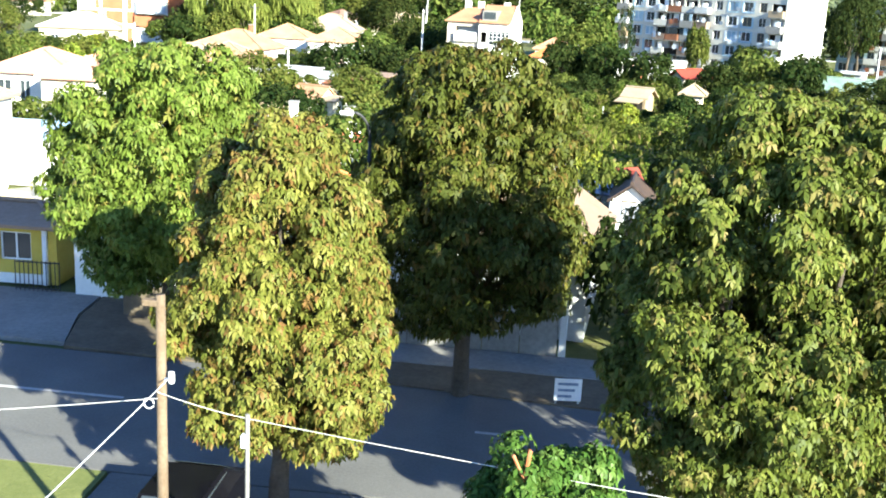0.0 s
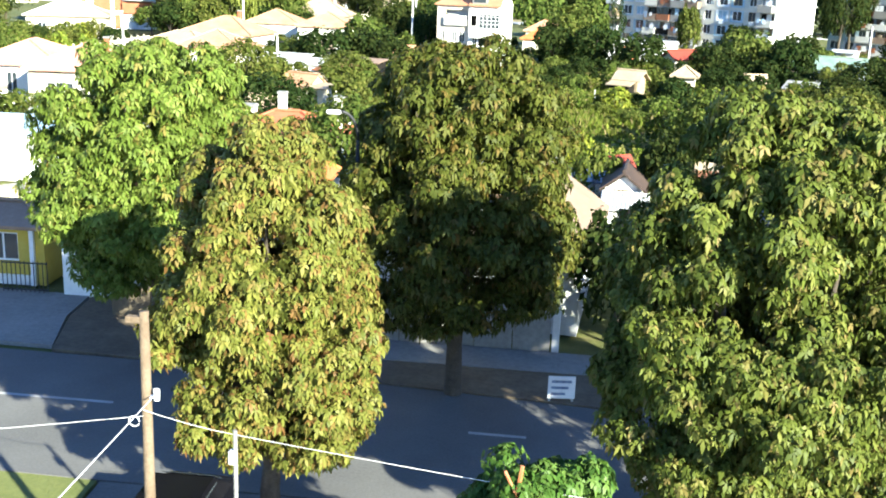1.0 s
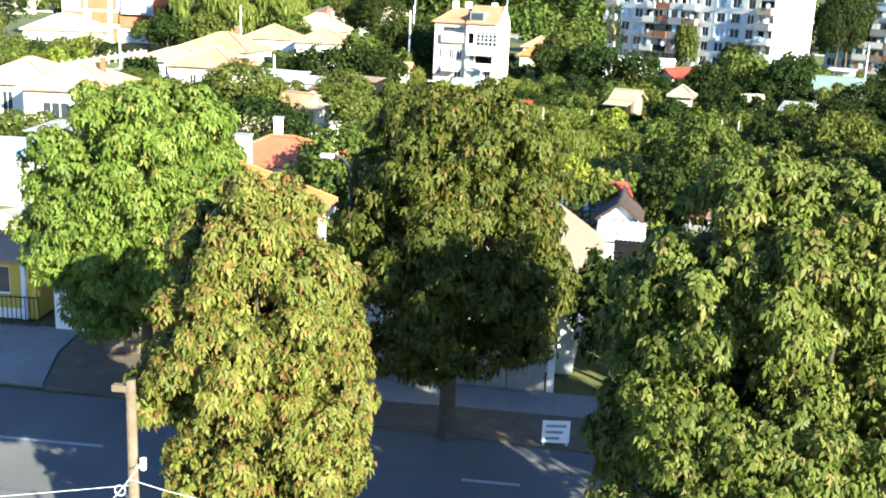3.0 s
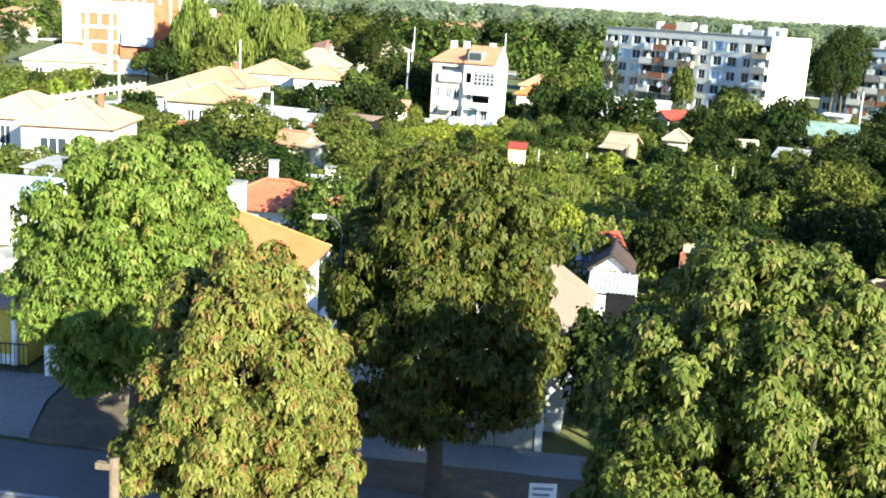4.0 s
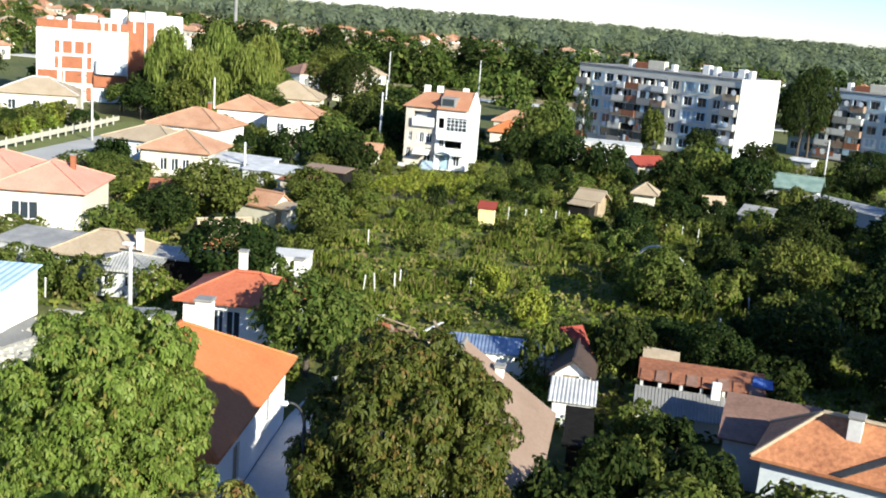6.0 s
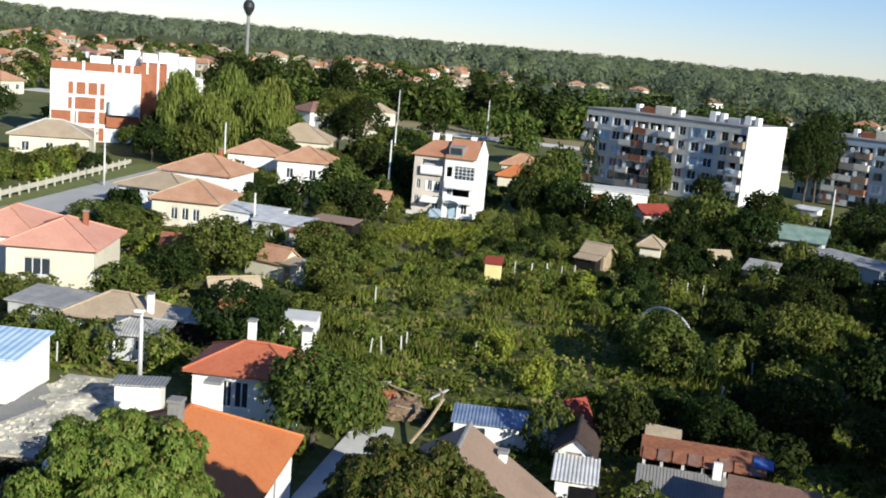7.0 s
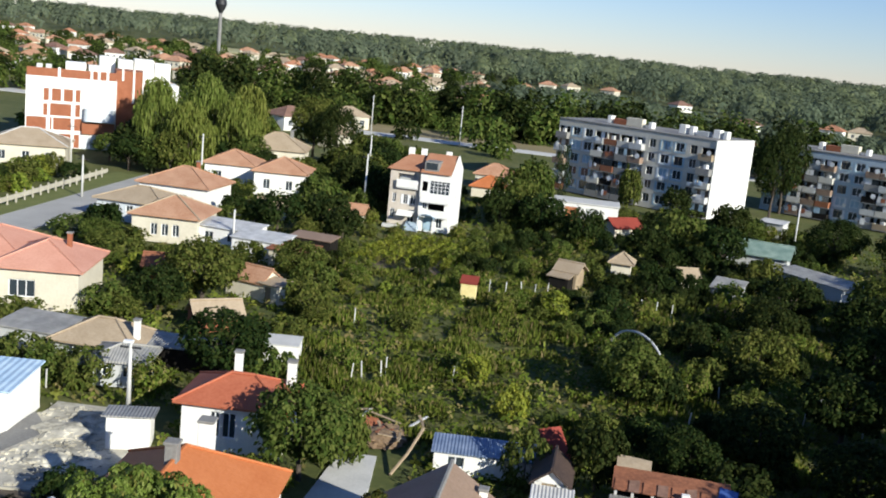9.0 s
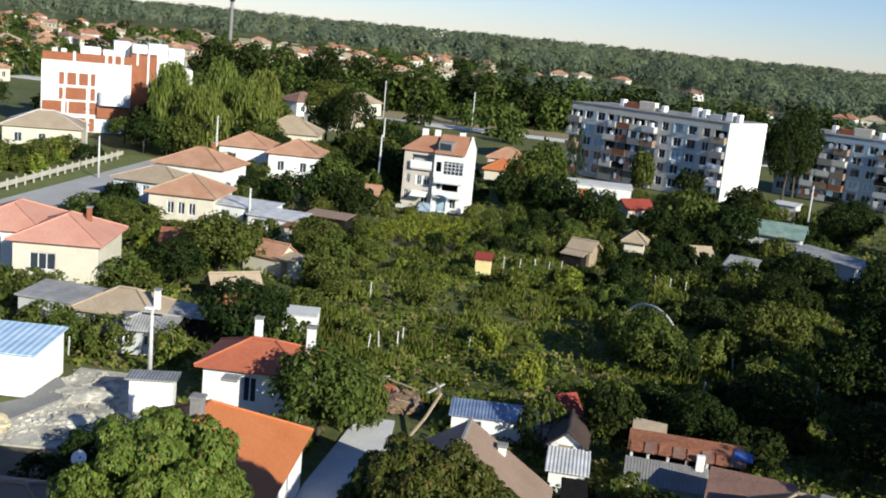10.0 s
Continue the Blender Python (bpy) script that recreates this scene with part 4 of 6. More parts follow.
house("house", "long low house with a worn tan roof and blue front", -39.8, 109.0, -8, 7.6, 6.0, 2.3, 1.25, "blue_white", "tan_roof", wins={"front": [(1, 0.8, 0.8, 1.0), (3.4, 0.8, 0.8, 1.0)]}, group="village houses")
house("house", "cream house with a faded orange hipped roof", -33.6, 101.3, 0, 6.6, 6.6, 2.7, 1.7, "cream_wall", "old_roof", wins={"front": [(1.9, 0.7, 0.7, 1.2), (3.0, 0.7, 0.7, 1.2), (4.1, 0.7, 0.7, 1.2)], "right": [(2, 0.8, 0.9, 1.1)]}, group="village houses", ridge_mat="tan_roof")
house("house", "house with a faded orange hipped roof", -38.6, 120.0, -6, 8.4, 7.4, 2.9, 1.8, "white_wall", "old_roof", wins={"front": [(2, 0.8, 0.9, 1.1), (5, 0.8, 0.9, 1.1)]}, group="village houses", chimneys=((1, 1, 0.4, 5.4, "brick"),))
house("house", "white house with a faded orange hipped roof", -30.8, 137.5, 4, 6.8, 6.6, 3.2, 1.7, "white_wall", "old_roof", wins={"front": [(1.2, 0.9, 0.9, 1.3), (4.2, 0.9, 0.9, 1.3)]}, group="village houses")
house("house", "white house with a faded reddish roof", -38.5, 140.5, 4, 6.6, 6.8, 3.2, 1.7, "white_wall", "old_roof", wins={"front": [(1.4, 0.9, 0.9, 1.3)]}, group="village houses")
house("house", "cream house with a tan hipped roof", -37.0, 160.0, 6, 9.0, 7.6, 3.6, 2.3, "cream_wall", "tan_roof", wins={"front": [(1.4, 0.9, 1.1, 1.4), (4.2, 0.9, 1.1, 1.4), (6.8, 0.9, 1.1, 1.4)]}, group="village houses", chimneys=((2, 0.6, 0.5, 6.4, "concrete"),))
house("house", "cream cottage with a brownish hipped roof by the lane", -67.5, 140.0, 18, 10.2, 8.0, 3.0, 1.9, "cream_wall", "tan_roof", wins={"front": [(1.5, 0.8, 1.0, 1.3), (4.6, 0.8, 1.0, 1.3), (7.6, 0.8, 1.0, 1.3)]}, group="village houses", ridge_mat="light_concrete")
lean_shed("metal_shed", "long low shed with a pale grey sheet roof", -27.3, 99.6, -14, 6.2, 3.2, 2.1, 2.4, "white_wall", "pale_sheet", group="low sheds", wins={"front": [(1, 0.8, 1.0, 0.8), (3.5, 0.8, 1.0, 0.8)]})
lean_shed("metal_shed", "low white shed with a grey sheet roof", -23.2, 96.2, -14, 5.0, 3.2, 2.0, 2.3, "white_wall", "pale_sheet", group="low sheds", wins={"front": [(0.6, 0.6, 0.5, 1.0), (1.5, 0.6, 0.5, 1.0), (2.4, 0.6, 0.5, 1.0)]})
lean_shed("rusty_shed", "low shed with a rusty red and white roof", -19.6, 93.8, -18, 4.0, 2.6, 1.7, 2.1, "cream_wall", "rust_roof", group="low sheds")
lean_shed("rusty_shed", "low dark shed with a brown sheet roof", -18.6, 98.2, -14, 4.2, 2.0, 2.2, 2.4, "dark_wall_shade", "brown_roof", group="low sheds")
house("shed", "little hut with a rusty orange roof", -28.4, 82.6, 10, 2.4, 2.0, 1.6, 0.9, "brick", "rust_roof", hip=0, group="garden huts")
house("shed", "hut with an orange roof half fallen in", -20.4, 82.0, -24, 3.6, 2.6, 1.5, 1.0, "cream_wall", "old_roof", hip=0, over=0.2, group="garden huts", doors=(("right", 0.5, 0.02, 0.8, 1.3),))
lean_shed("wall_shed", "broken white shed with a green door", -18.2, 80.3, -30, 1.8, 1.6, 1.6, 1.8, "cream_wall", "tan_roof", group="garden huts", door=("front", 0.5, 0.02, 0.7, 1.4))
house("shed", "low shed with a tan gabled roof in the bushes", -20.4, 71.2, 32, 3.5, 2.2, 1.2, 0.95, "brick", "tan_roof", hip=0, over=0.2, group="garden huts")
lean_shed("white_shed", "small white plastered shed with a grey roof", -13.9, 64.6, 4, 2.3, 2.0, 1.65, 1.75, "white_wall", "light_concrete", 0.05, wins={"front": [(1.4, 0.5, 0.5, 0.6)]})


def yellow_shed():
    th = house("shed", "little yellow plank shed with a red roof in the garden", -2.75, 88.6, -3, 1.35, 1.3, 1.75, 0.05, "pale_yellow", "bright_red_roof", hip=0, over=0.08)
    bm = bmesh.new()
    slab(bm, [(-0.8, -0.78, 1.72), (0.8, -0.78, 1.72), (0.8, 0.78, 2.15), (-0.8, 0.78, 2.15)], 0.05)
    part("sloping_roof", bm, "bright_red_roof", th)
    for k in range(5):
        bm = bmesh.new()
        box(bm, -0.66 + k * 0.265, -0.69, 0.02, -0.41 + k * 0.265, -0.66, 1.72)
        part("plank", bm, "pale_yellow", th)


yellow_shed()
house("shed", "wooden hut with a tan roof among bushes", 6.6, 99.0, -25, 2.1, 2.0, 1.7, 0.8, "plank", "tan_roof", hip=0, over=0.35, group="garden huts")
lean_shed("lean_hut", "lean wooden hut with a faded sheet roof", 5.7, 97.6, -25, 2.0, 1.4, 1.3, 1.6, "dark_wall_shade", "tan_roof", group="garden huts")
house("shed", "hut with an old tan roof under a tree", 12.4, 107.5, -10, 2.0, 2.0, 1.5, 1.0, "cream_wall", "tan_roof", group="garden huts")
house("shed", "small hut with an old tan roof", 18.6, 104.0, 15, 1.6, 1.6, 1.5, 0.7, "cream_wall", "tan_roof", hip=0, group="garden huts")
lean_shed("grey_hut", "grey sheet shelter among the bushes", 22.4, 101.5, -25, 2.8, 2.2, 1.2, 1.8, "grey_wall", "grey_sheet", group="garden huts")
house("house", "low house with a dark green sheet roof", 29.5, 121.0, -20, 7.0, 4.5, 1.9, 1.2, "grey_wall", "green_sheet", hip=0)
lean_shed("grey_hall", "long grey shed beside the green roofed house", 33.0, 109.0, -55, 9, 3.2, 1.7, 2.0, "grey_wall", "grey_sheet")
lean_shed("white_hut", "pale low hut by the block", 37.0, 146.0, -30, 3.2, 2.4, 2.2, 2.4, "light_concrete", "pale_sheet")
house("shed", "shed with a bright red gabled roof", 14.6, 132.5, 30, 3.8, 2.6, 1.4, 1.0, "cream_wall", "bright_red_roof", hip=0)
house("house", "small house with an orange hipped roof behind the trees", -3.4, 157.0, -4, 4.8, 4.6, 1.6, 1.5, "cream_wall", "orange_roof")
house("house", "small house with a reddish hipped roof behind the trees", -2.8, 168.0, -4, 6.0, 5.0, 2.2, 1.6, "cream_wall", "old_roof", wins={"front": [(1, 0.6, 1, 1), (3.6, 0.6, 1, 1)]})
house("shed", "low shed with an old orange roof in the trees", -19.0, 121.5, -4, 3.8, 2.6, 1.3, 0.9, "cream_wall", "old_roof", hip=0)
house("shed", "shed with a tan roof in the trees", -27.5, 118.0, 12, 3.0, 2.6, 1.5, 0.9, "cream_wall", "tan_roof", hip=0)
house("house", "house with a tan roof behind the trees", -36.0, 205.0, 4, 6.5, 6.0, 2.6, 1.8, "cream_wall", "tan_roof")


def garages():
    th = thing("garage_row", "row of low white garages with an orange gate", "garage", 10.2, 142.6, 0, -4)
    bm = bmesh.new()
    wall_face(bm, side_pose("front", 9.4, 5), 9.4, 2.6, [(0.8, 0.1, 0.9, 2.0), (2.2, 0.1, 2.0, 2.0), (5.0, 0.1, 1.6, 2.0)])
    for s in ("right", "back", "left"):
        wall_face(bm, side_pose(s, 9.4, 5), 9.4 if s == "back" else 5, 2.6, [])
    part("wall", bm, "white_wall", th)
    bm = bmesh.new()
    box(bm, -4.85, -2.65, 2.6, 4.85, 2.65, 2.78, 0.02)
    part("roof", bm, "light_concrete", th)
    for x0, w, mt in ((0.8, 0.9, "light_concrete"), (2.2, 2.0, "orange_twig"), (5.0, 1.6, "grey_wall")):
        bm = bmesh.new()
        box(bm, x0 - 4.7, -2.40, 0.1, x0 - 4.7 + w, -2.36, 2.1)
        part("gate", bm, mt, th)


garages()


def white_house():
    """Three storeys: a beige wing and a white wing that stands forward, with a glazed loggia."""
    d, h = 7.6, 7.3
    th = thing("apartment_house", "tall white house of three storeys with orange roofs", "house", -10.25, 124.4, 0, -7)
    th.matrix_basis = th.matrix_basis @ Matrix.Diagonal((0.9, 0.9, 0.97, 1))
    wa, wb = 4.2, 4.1
    # beige wing
    m = pose(-4.2, -d / 2, 0)
    wins = [(0.45, 3.1, 0.55, 1.15), (1.95, 3.0, 0.7, 1.2), (2.95, 3.0, 0.7, 1.2), (0.3, 1.1, 0.6, 1.2), (2.7, 0.5, 0.9, 1.9)]
    bm = bmesh.new()
    wall_face(bm, m, wa, h, wins + [(1.1, 5.0, 2.7, 1.7)], 0.25)
    wall_face(bm, pose(-4.2, d / 2, 0, 0, 0, -90), d, h, [])
    wall_face(bm, pose(0, d / 2, 0, 0, 0, 180), wa, h, [])
    part("wall", bm, "beige_wall", th, "beige plastered wing")
    for a in wins:
        window_part(th, m, a)
    bm = bmesh.new()
    box(bm, -3.1, -d / 2 + 0.8, 5.0, -0.4, -d / 2 + 0.85, 6.7)
    part("recess_wall", bm, "grey_wall", th)
    bm = bmesh.new()
    box(bm, -3.2, -d / 2 - 0.45, 4.95, -0.3, -d / 2 - 0.005, 5.08)
    bal = part("balcony", bm, "light_concrete", th)
    bm = bmesh.new()
    box(bm, -3.2, -d / 2 - 0.5, 5.085, -0.3, -d / 2 - 0.42, 6.05, 0.02)
    part("parapet", bm, "white_wall", bal)
    for k, sx in enumerate((-2.5, -1.6)):
        bm = bmesh.new()
        box(bm, sx - 0.02, -d / 2 - 0.06, 3.02, sx + 0.28, -d / 2 - 0.004, 4.2, 0.01)
        part("shutter", bm, "white_plastic", th)
    bm = bmesh.new()
    slab(bm, [(-2.8, -d / 2 - 1.3, 1.75), (-0.6, -d / 2 - 1.3, 1.75), (-0.6, -d / 2 - 0.01, 2.25), (-2.8, -d / 2 - 0.01, 2.25)], 0.06)
    part("awning", bm, "white_wall", th)
    bm = bmesh.new()
    for k in range(5):
        box(bm, -1.6 + 0.02 * k, -d / 2 - 1.5 + 0.28 * k, 0, 0.3, -d / 2 - 1.22 + 0.28 * k, 0.18 * (k + 1))
    part("stair", bm, "panel_blue_shade", th)
    bm = bmesh.new()
    box(bm, -4.6, -d / 2 - 1.0, 0, -2.6, -d / 2 - 0.01, 0.4, 0.02)
    part("terrace", bm, "light_concrete", th)
    # white wing, half a metre forward
    f = -d / 2 - 0.5
    m = pose(0.02, f, 0)
    wins = [(0.5, 2.75, 0.6, 1.0), (2.5, 0.6, 0.8, 1.3)]
    bm = bmesh.new()
    wall_face(bm, m, wb, h, wins + [(0.25, 4.95, 0.75, 1.2), (1.25, 4.75, 2.7, 1.55), (1.25, 2.7, 2.2, 1.0), (0.8, 0.1, 1.2, 2.1)], 0.3)
    wall_face(bm, pose(wb + 0.02, f, 0, 0, 0, 90), d + 0.5, h, [(3.4, 3.2, 0.8, 1.1)])
    wall_face(bm, pose(wb + 0.02, d / 2, 0, 0, 0, 180), wb, h, [])
    wall_face(bm, pose(0.02, d / 2, 0, 0, 0, -90), d + 0.5, h, [])
    bm.faces.new([bm.verts.new(p) for p in ((wb + 0.02, f, h), (wb + 0.02, d / 2, h), (wb + 0.02, 0.2, h + 2.0), (wb + 0.02, -0.8, h + 2.0))])
    part("wall", bm, "white_wall", th, "white plastered wing")
    for a in wins:
        window_part(th, m, a)
    # near-black sheet behind the openings, standing in for the shade indoors
    bm = bmesh.new()
    box(bm, 0.1, f + 0.9, 0.1, wb - 0.1, f + 0.95, 6.5)
    part("recess_wall", bm, "dark_wall_shade", th)
    for k in range(6):
        bm = bmesh.new()
        box(bm, 1.3 + k * 0.52, f + 0.02, 4.76, 1.36 + k * 0.52, f + 0.08, 6.3)
        part("glazing_bar", bm, "white_plastic", th)
    for k in range(3):
        bm = bmesh.new()
        box(bm, 1.27, f + 0.005, 5.2 + 0.42 * k, 3.97, f + 0.018, 5.26 + 0.42 * k)
        part("glazing_bar", bm, "white_plastic", th)
    bm = bmesh.new()
    box(bm, 1.27, f + 0.1, 4.76, 3.97, f + 0.12, 6.29)
    part("loggia_glazing", bm, "glass", th)
    for z0, z1 in ((3.75, 4.7), (2.0, 2.68)):
        bm = bmesh.new()
        box(bm, 0.3, f - 0.85, z0 - 0.1, wb - 0.1, f - 0.004, z0)
        b = part("balcony", bm, "light_concrete", th)
        bm = bmesh.new()
        box(bm, 0.3, f - 0.86, z0 + 0.004, wb - 0.1, f - 0.78, z1, 0.02)
        part("parapet", bm, "white_wall", b)
    bm = bmesh.new()
    prev = None
    for k in range(9):
        a = math.pi * k / 8
        ring = [bm.verts.new((1.4 - 1.1 * math.cos(a), y, 1.75 + 0.55 * math.sin(a))) for y in (f - 1.3, f - 0.02)]
        if prev:
            bm.faces.new((prev[0], ring[0], ring[1], prev[1]))
        prev = ring
    bmesh.ops.solidify(bm, geom=bm.faces[:], thickness=0.06)
    part("porch_roof", bm, "light_blue_sheet", th)
    for sx in (0.36, 2.42):
        bm = bmesh.new()
        box(bm, sx - 0.05, f - 1.25, 0, sx + 0.05, f - 1.15, 1.75)
        part("porch_post", bm, "white_plastic", th)
    bm = bmesh.new()
    box(bm, 0.85, f + 0.18, 0.1, 1.95, f + 0.22, 2.18, 0.01)
    part("door", bm, "infill_blue", th)
    # roofs: a hipped half and a gabled half
    bm = bmesh.new()
    slab(bm, [(-4.55, -4.15, h), (0.0, -4.15, h), (0.0, 0, h + 1.55), (-2.6, 0, h + 1.55)], 0.12)
    slab(bm, [(0.0, 4.1, h), (-4.55, 4.1, h), (-2.6, 0, h + 1.55), (0.0, 0, h + 1.55)], 0.12)
    slab(bm, [(-4.55, 4.1, h), (-4.55, -4.15, h), (-2.6, 0, h + 1.55)], 0.12)
    part("roof", bm, "worn_orange_roof", th)
    bm = bmesh.new()
    slab(bm, [(0.01, -4.65, h + 0.03), (wb - 0.02, -4.65, h + 0.03), (wb - 0.02, -0.3, h + 1.95), (0.01, -0.3, h + 1.95)], 0.14)
    slab(bm, [(wb - 0.02, 4.1, h + 0.03), (0.01, 4.1, h + 0.03), (0.01, -0.3, h + 1.95), (wb - 0.02, -0.3, h + 1.95)], 0.14)
    part("roof", bm, "worn_orange_roof", th)
    bm = bmesh.new()
    box(bm, 0.4, -4.3, h + 0.05, 2.3, -1.6, h + 1.3, 0.02)
    dm = part("dormer", bm, "concrete", th)
    bm = bmesh.new()
    box(bm, 0.6, -4.33, h + 0.35, 2.1, -4.305, h + 1.15)
    part("pane", bm, "glass", dm)
    for cx, cy in ((-2.6, 0.6), (-0.9, 0.7), (2.6, 0.4)):
        bm = bmesh.new()
        box(bm, cx - 0.38, cy - 0.3, h + 0.8, cx + 0.38, cy + 0.3, h + 2.3, 0.02)
        part("chimney", bm, "white_wall", th)


white_house()


def panel_block(x, y, rz, length, depth, h, label, end_white, bal_bays, blue_bays, seed):
    """A panel block of five storeys; front is the long balcony side."""
    # the block without white end has bluish shade painted into its walls
    grey = "panel_grey" if end_white else "panel_blue_shade"
    th = thing("apartment_block", label, "apartment block", x, y, 0, rz)
    st = (h - 1.1) / 5
    bays = 12
    bw = length / bays
    holes, bal, infill = [], [], []
    rng = random.Random(seed)
    for f in range(5):
        for b in range(bays):
            z = 0.35 + f * st
            if b in bal_bays:
                bal.append((b * bw + 0.06, z - 0.2, bw - 0.12, f))
                holes.append((b * bw + 0.14, z, bw - 0.28, st - 0.35))
            else:
                w = bw * (0.62 if b in blue_bays else 0.48)
                holes.append((b * bw + (bw - w) / 2, z + 0.55, w, 1.35))
                if b in blue_bays:
                    infill.append((b * bw + 0.12, z + 0.3, bw - 0.24, st - 0.45))
    bm = bmesh.new()
    m = side_pose("front", length, depth)
    wall_face(bm, m, length, h, holes, 0.3)
    for s in ("right", "back", "left"):
        wall_face(bm, side_pose(s, length, depth), length if s == "back" else depth, h, [])
    part("wall", bm, grey, th)
    for f in range(1, 6):
        bm = bmesh.new()
        box(bm, -length / 2 + 0.02, -depth / 2 - 0.02, 0.12 + f * st - 0.03, length / 2 - 0.02, -depth / 2 - 0.002, 0.12 + f * st + 0.03)
        part("joint_strip", bm, "grey_wall", th)
    for a in infill:
        # painted panel round a window, as four strips
        wx = [q for q in holes if a[0] < q[0] < a[0] + a[2] and abs(q[1] - a[1] - 0.25) < 0.02][0]
        bm = bmesh.new()
        wall_face(bm, pose(0, -0.03, 0), a[2], a[3], [(wx[0] - a[0], wx[1] - a[1], wx[2], wx[3])], 0.028)
        part("infill_panel", bm, rng.choice(("infill_blue", "infill_blue", "blue_white", grey)), th).matrix_basis = m @ Matrix.Translation((a[0], 0, a[1]))
    recess = {b: 1 for b in bal_bays}
    for a in holes:
        if int(a[0] / bw) in recess:
            # mostly near-black sheets that paint the shade at the back of the recess
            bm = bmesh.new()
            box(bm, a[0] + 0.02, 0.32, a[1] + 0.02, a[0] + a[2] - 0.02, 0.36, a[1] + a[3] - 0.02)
            r = part("recess_wall", bm, rng.choice(("dark_wall_shade", "dark_wall_shade", "brown_roof", "grey_wall")), th)
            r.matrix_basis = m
            bm = bmesh.new()
            k = rng.uniform(0.3, 0.9)
            box(bm, a[0] + k, 0.28, a[1] + 0.05, a[0] + k + rng.uniform(0.5, 1.0), 0.315, a[1] + 1.9)
            part("balcony_door", bm, rng.choice(("white_plastic", "glass", "light_concrete")), th).matrix_basis = m
        else:
            window_part(th, m, a, rng.choice(("white_plastic", "white_plastic", "white_plastic", "plank")), 1, pane_mat=rng.choice(("glass", "glass", "glass", "infill_blue")))
            if rng.random() < 0.22:
                bm = bmesh.new()
                s = rng.uniform(0.3, 0.42)
                tube(bm, (a[0] + a[2] + 0.2, -0.35, a[1] + 0.3), (a[0] + a[2] + 0.2, -0.25, a[1] + 0.34), s, s * 0.7, 12)
                part("satellite_dish", bm, "white_plastic", th).matrix_basis = m
            elif rng.random() < 0.2:
                bm = bmesh.new()
                box(bm, a[0] + a[2] * 0.3, -0.36, a[1] - 0.55, a[0] + a[2] * 0.3 + 0.75, -0.04, a[1] - 0.02, 0.02)
                part("air_conditioner", bm, "white_plastic", th).matrix_basis = m
    for bx, bz, w, f in bal:
        out = rng.choice((0.9, 1.1, 1.1))
        bm = bmesh.new()
        box(bm, 0, -out, 0, w, -0.004, 0.14)
        b = part("balcony", bm, "concrete", th)
        b.matrix_basis = m @ Matrix.Translation((bx, 0, bz))
        mt = rng.choice(("grey_wall", "panel_grey", "dark_wall_shade", "brown_roof", "brown_roof", "concrete", "light_concrete", "plank", "rust_roof"))
        bm = bmesh.new()
        box(bm, 0.02, -out, 0.145, w - 0.02, -out + 0.08, 1.05)
        box(bm, 0.02, -out + 0.085, 0.145, 0.09, -0.004, 1.05)
        box(bm, w - 0.09, -out + 0.085, 0.145, w - 0.02, -0.004, 1.05)
        part("parapet", bm, mt, b)
        u = rng.random()
        if u < 0.35:
            n = rng.choice((2, 3, 4))
            for k in range(n):
                bm = bmesh.new()
                x0 = 0.06 + (w - 0.12) * k / n
                box(bm, x0, -out + 0.02, 1.06, x0 + (w - 0.12) / n - 0.07, -out + 0.05, st - 0.05)
                part("glazing", bm, rng.choice(("glass", "glass", "infill_blue", "white_plastic")), b)
        elif u < 0.65:
            for k in range(rng.choice((1, 2, 3))):
                bm = bmesh.new()
                x0 = rng.uniform(0.1, w - 0.9)
                box(bm, x0, -out - 0.05 - 0.03 * k, rng.uniform(0.4, 0.8), x0 + rng.uniform(0.35, 0.8), -out - 0.035 - 0.03 * k, rng.uniform(1.1, 1.6))
                part("laundry", bm, rng.choice(("white_wall", "light_blue_sheet", "white_plastic", "brick", "blue_sheet")), b)
        elif u < 0.8:
            bm = bmesh.new()
            tube(bm, (w * 0.8, -out - 0.12, 1.3), (w * 0.8, -out - 0.05, 1.3), 0.4, 0.30, 14)
            part("satellite_dish", bm, "white_plastic", b)
        else:
            bm = bmesh.new()
            box(bm, w * 0.55, -out + 0.1, 0.15, w * 0.55 + 0.5, -0.3, st - 0.5)
            part("cupboard", bm, rng.choice(("white_plastic", "plank", "light_concrete")), b)
    bm = bmesh.new()
    box(bm, -length / 2 - 0.1, -depth / 2 - 0.1, h, length / 2 + 0.1, depth / 2 + 0.1, h + 0.2, 0.03)
    part("roof", bm, "concrete", th)
    for cx, w, hh, mt in ((-7.2, 0.7, 1.2, "white_wall"), (-5.0, 2.6, 0.9, "brick"), (-2.4, 3.0, 1.3, "cream_wall"), (0.6, 0.6, 1.0, "white_wall"), (6.4, 1.1, 1.4, "white_wall"), (8.0, 0.7, 1.3, "white_wall"), (10.0, 2.0, 0.8, "grey_wall"), (12.3, 1.1, 1.3, "white_wall"), (13.8, 0.6, 1.2, "white_wall")):
        bm = bmesh.new()
        box(bm, cx - w / 2, -2.4, h + 0.202, cx + w / 2, -1.2, h + 0.2 + hh, 0.03)
        part("ventilation_shaft", bm, mt, th)
    if end_white:
        bm = bmesh.new()
        box(bm, length / 2 + 0.003, -depth / 2 - 0.15, 0.1, length / 2 + 0.18, depth / 2, h + 0.15, 0.02)
        part("end_wall", bm, "white_wall", th, "white insulated blind end wall")
    return th


panel_block(21.9, 170.6, -38.0, 28.9, 12.0, 11.8, "grey panel apartment block with cluttered balconies and white end wall", True, (0, 3, 4, 5, 6, 11), (1, 2, 8, 9), 4)
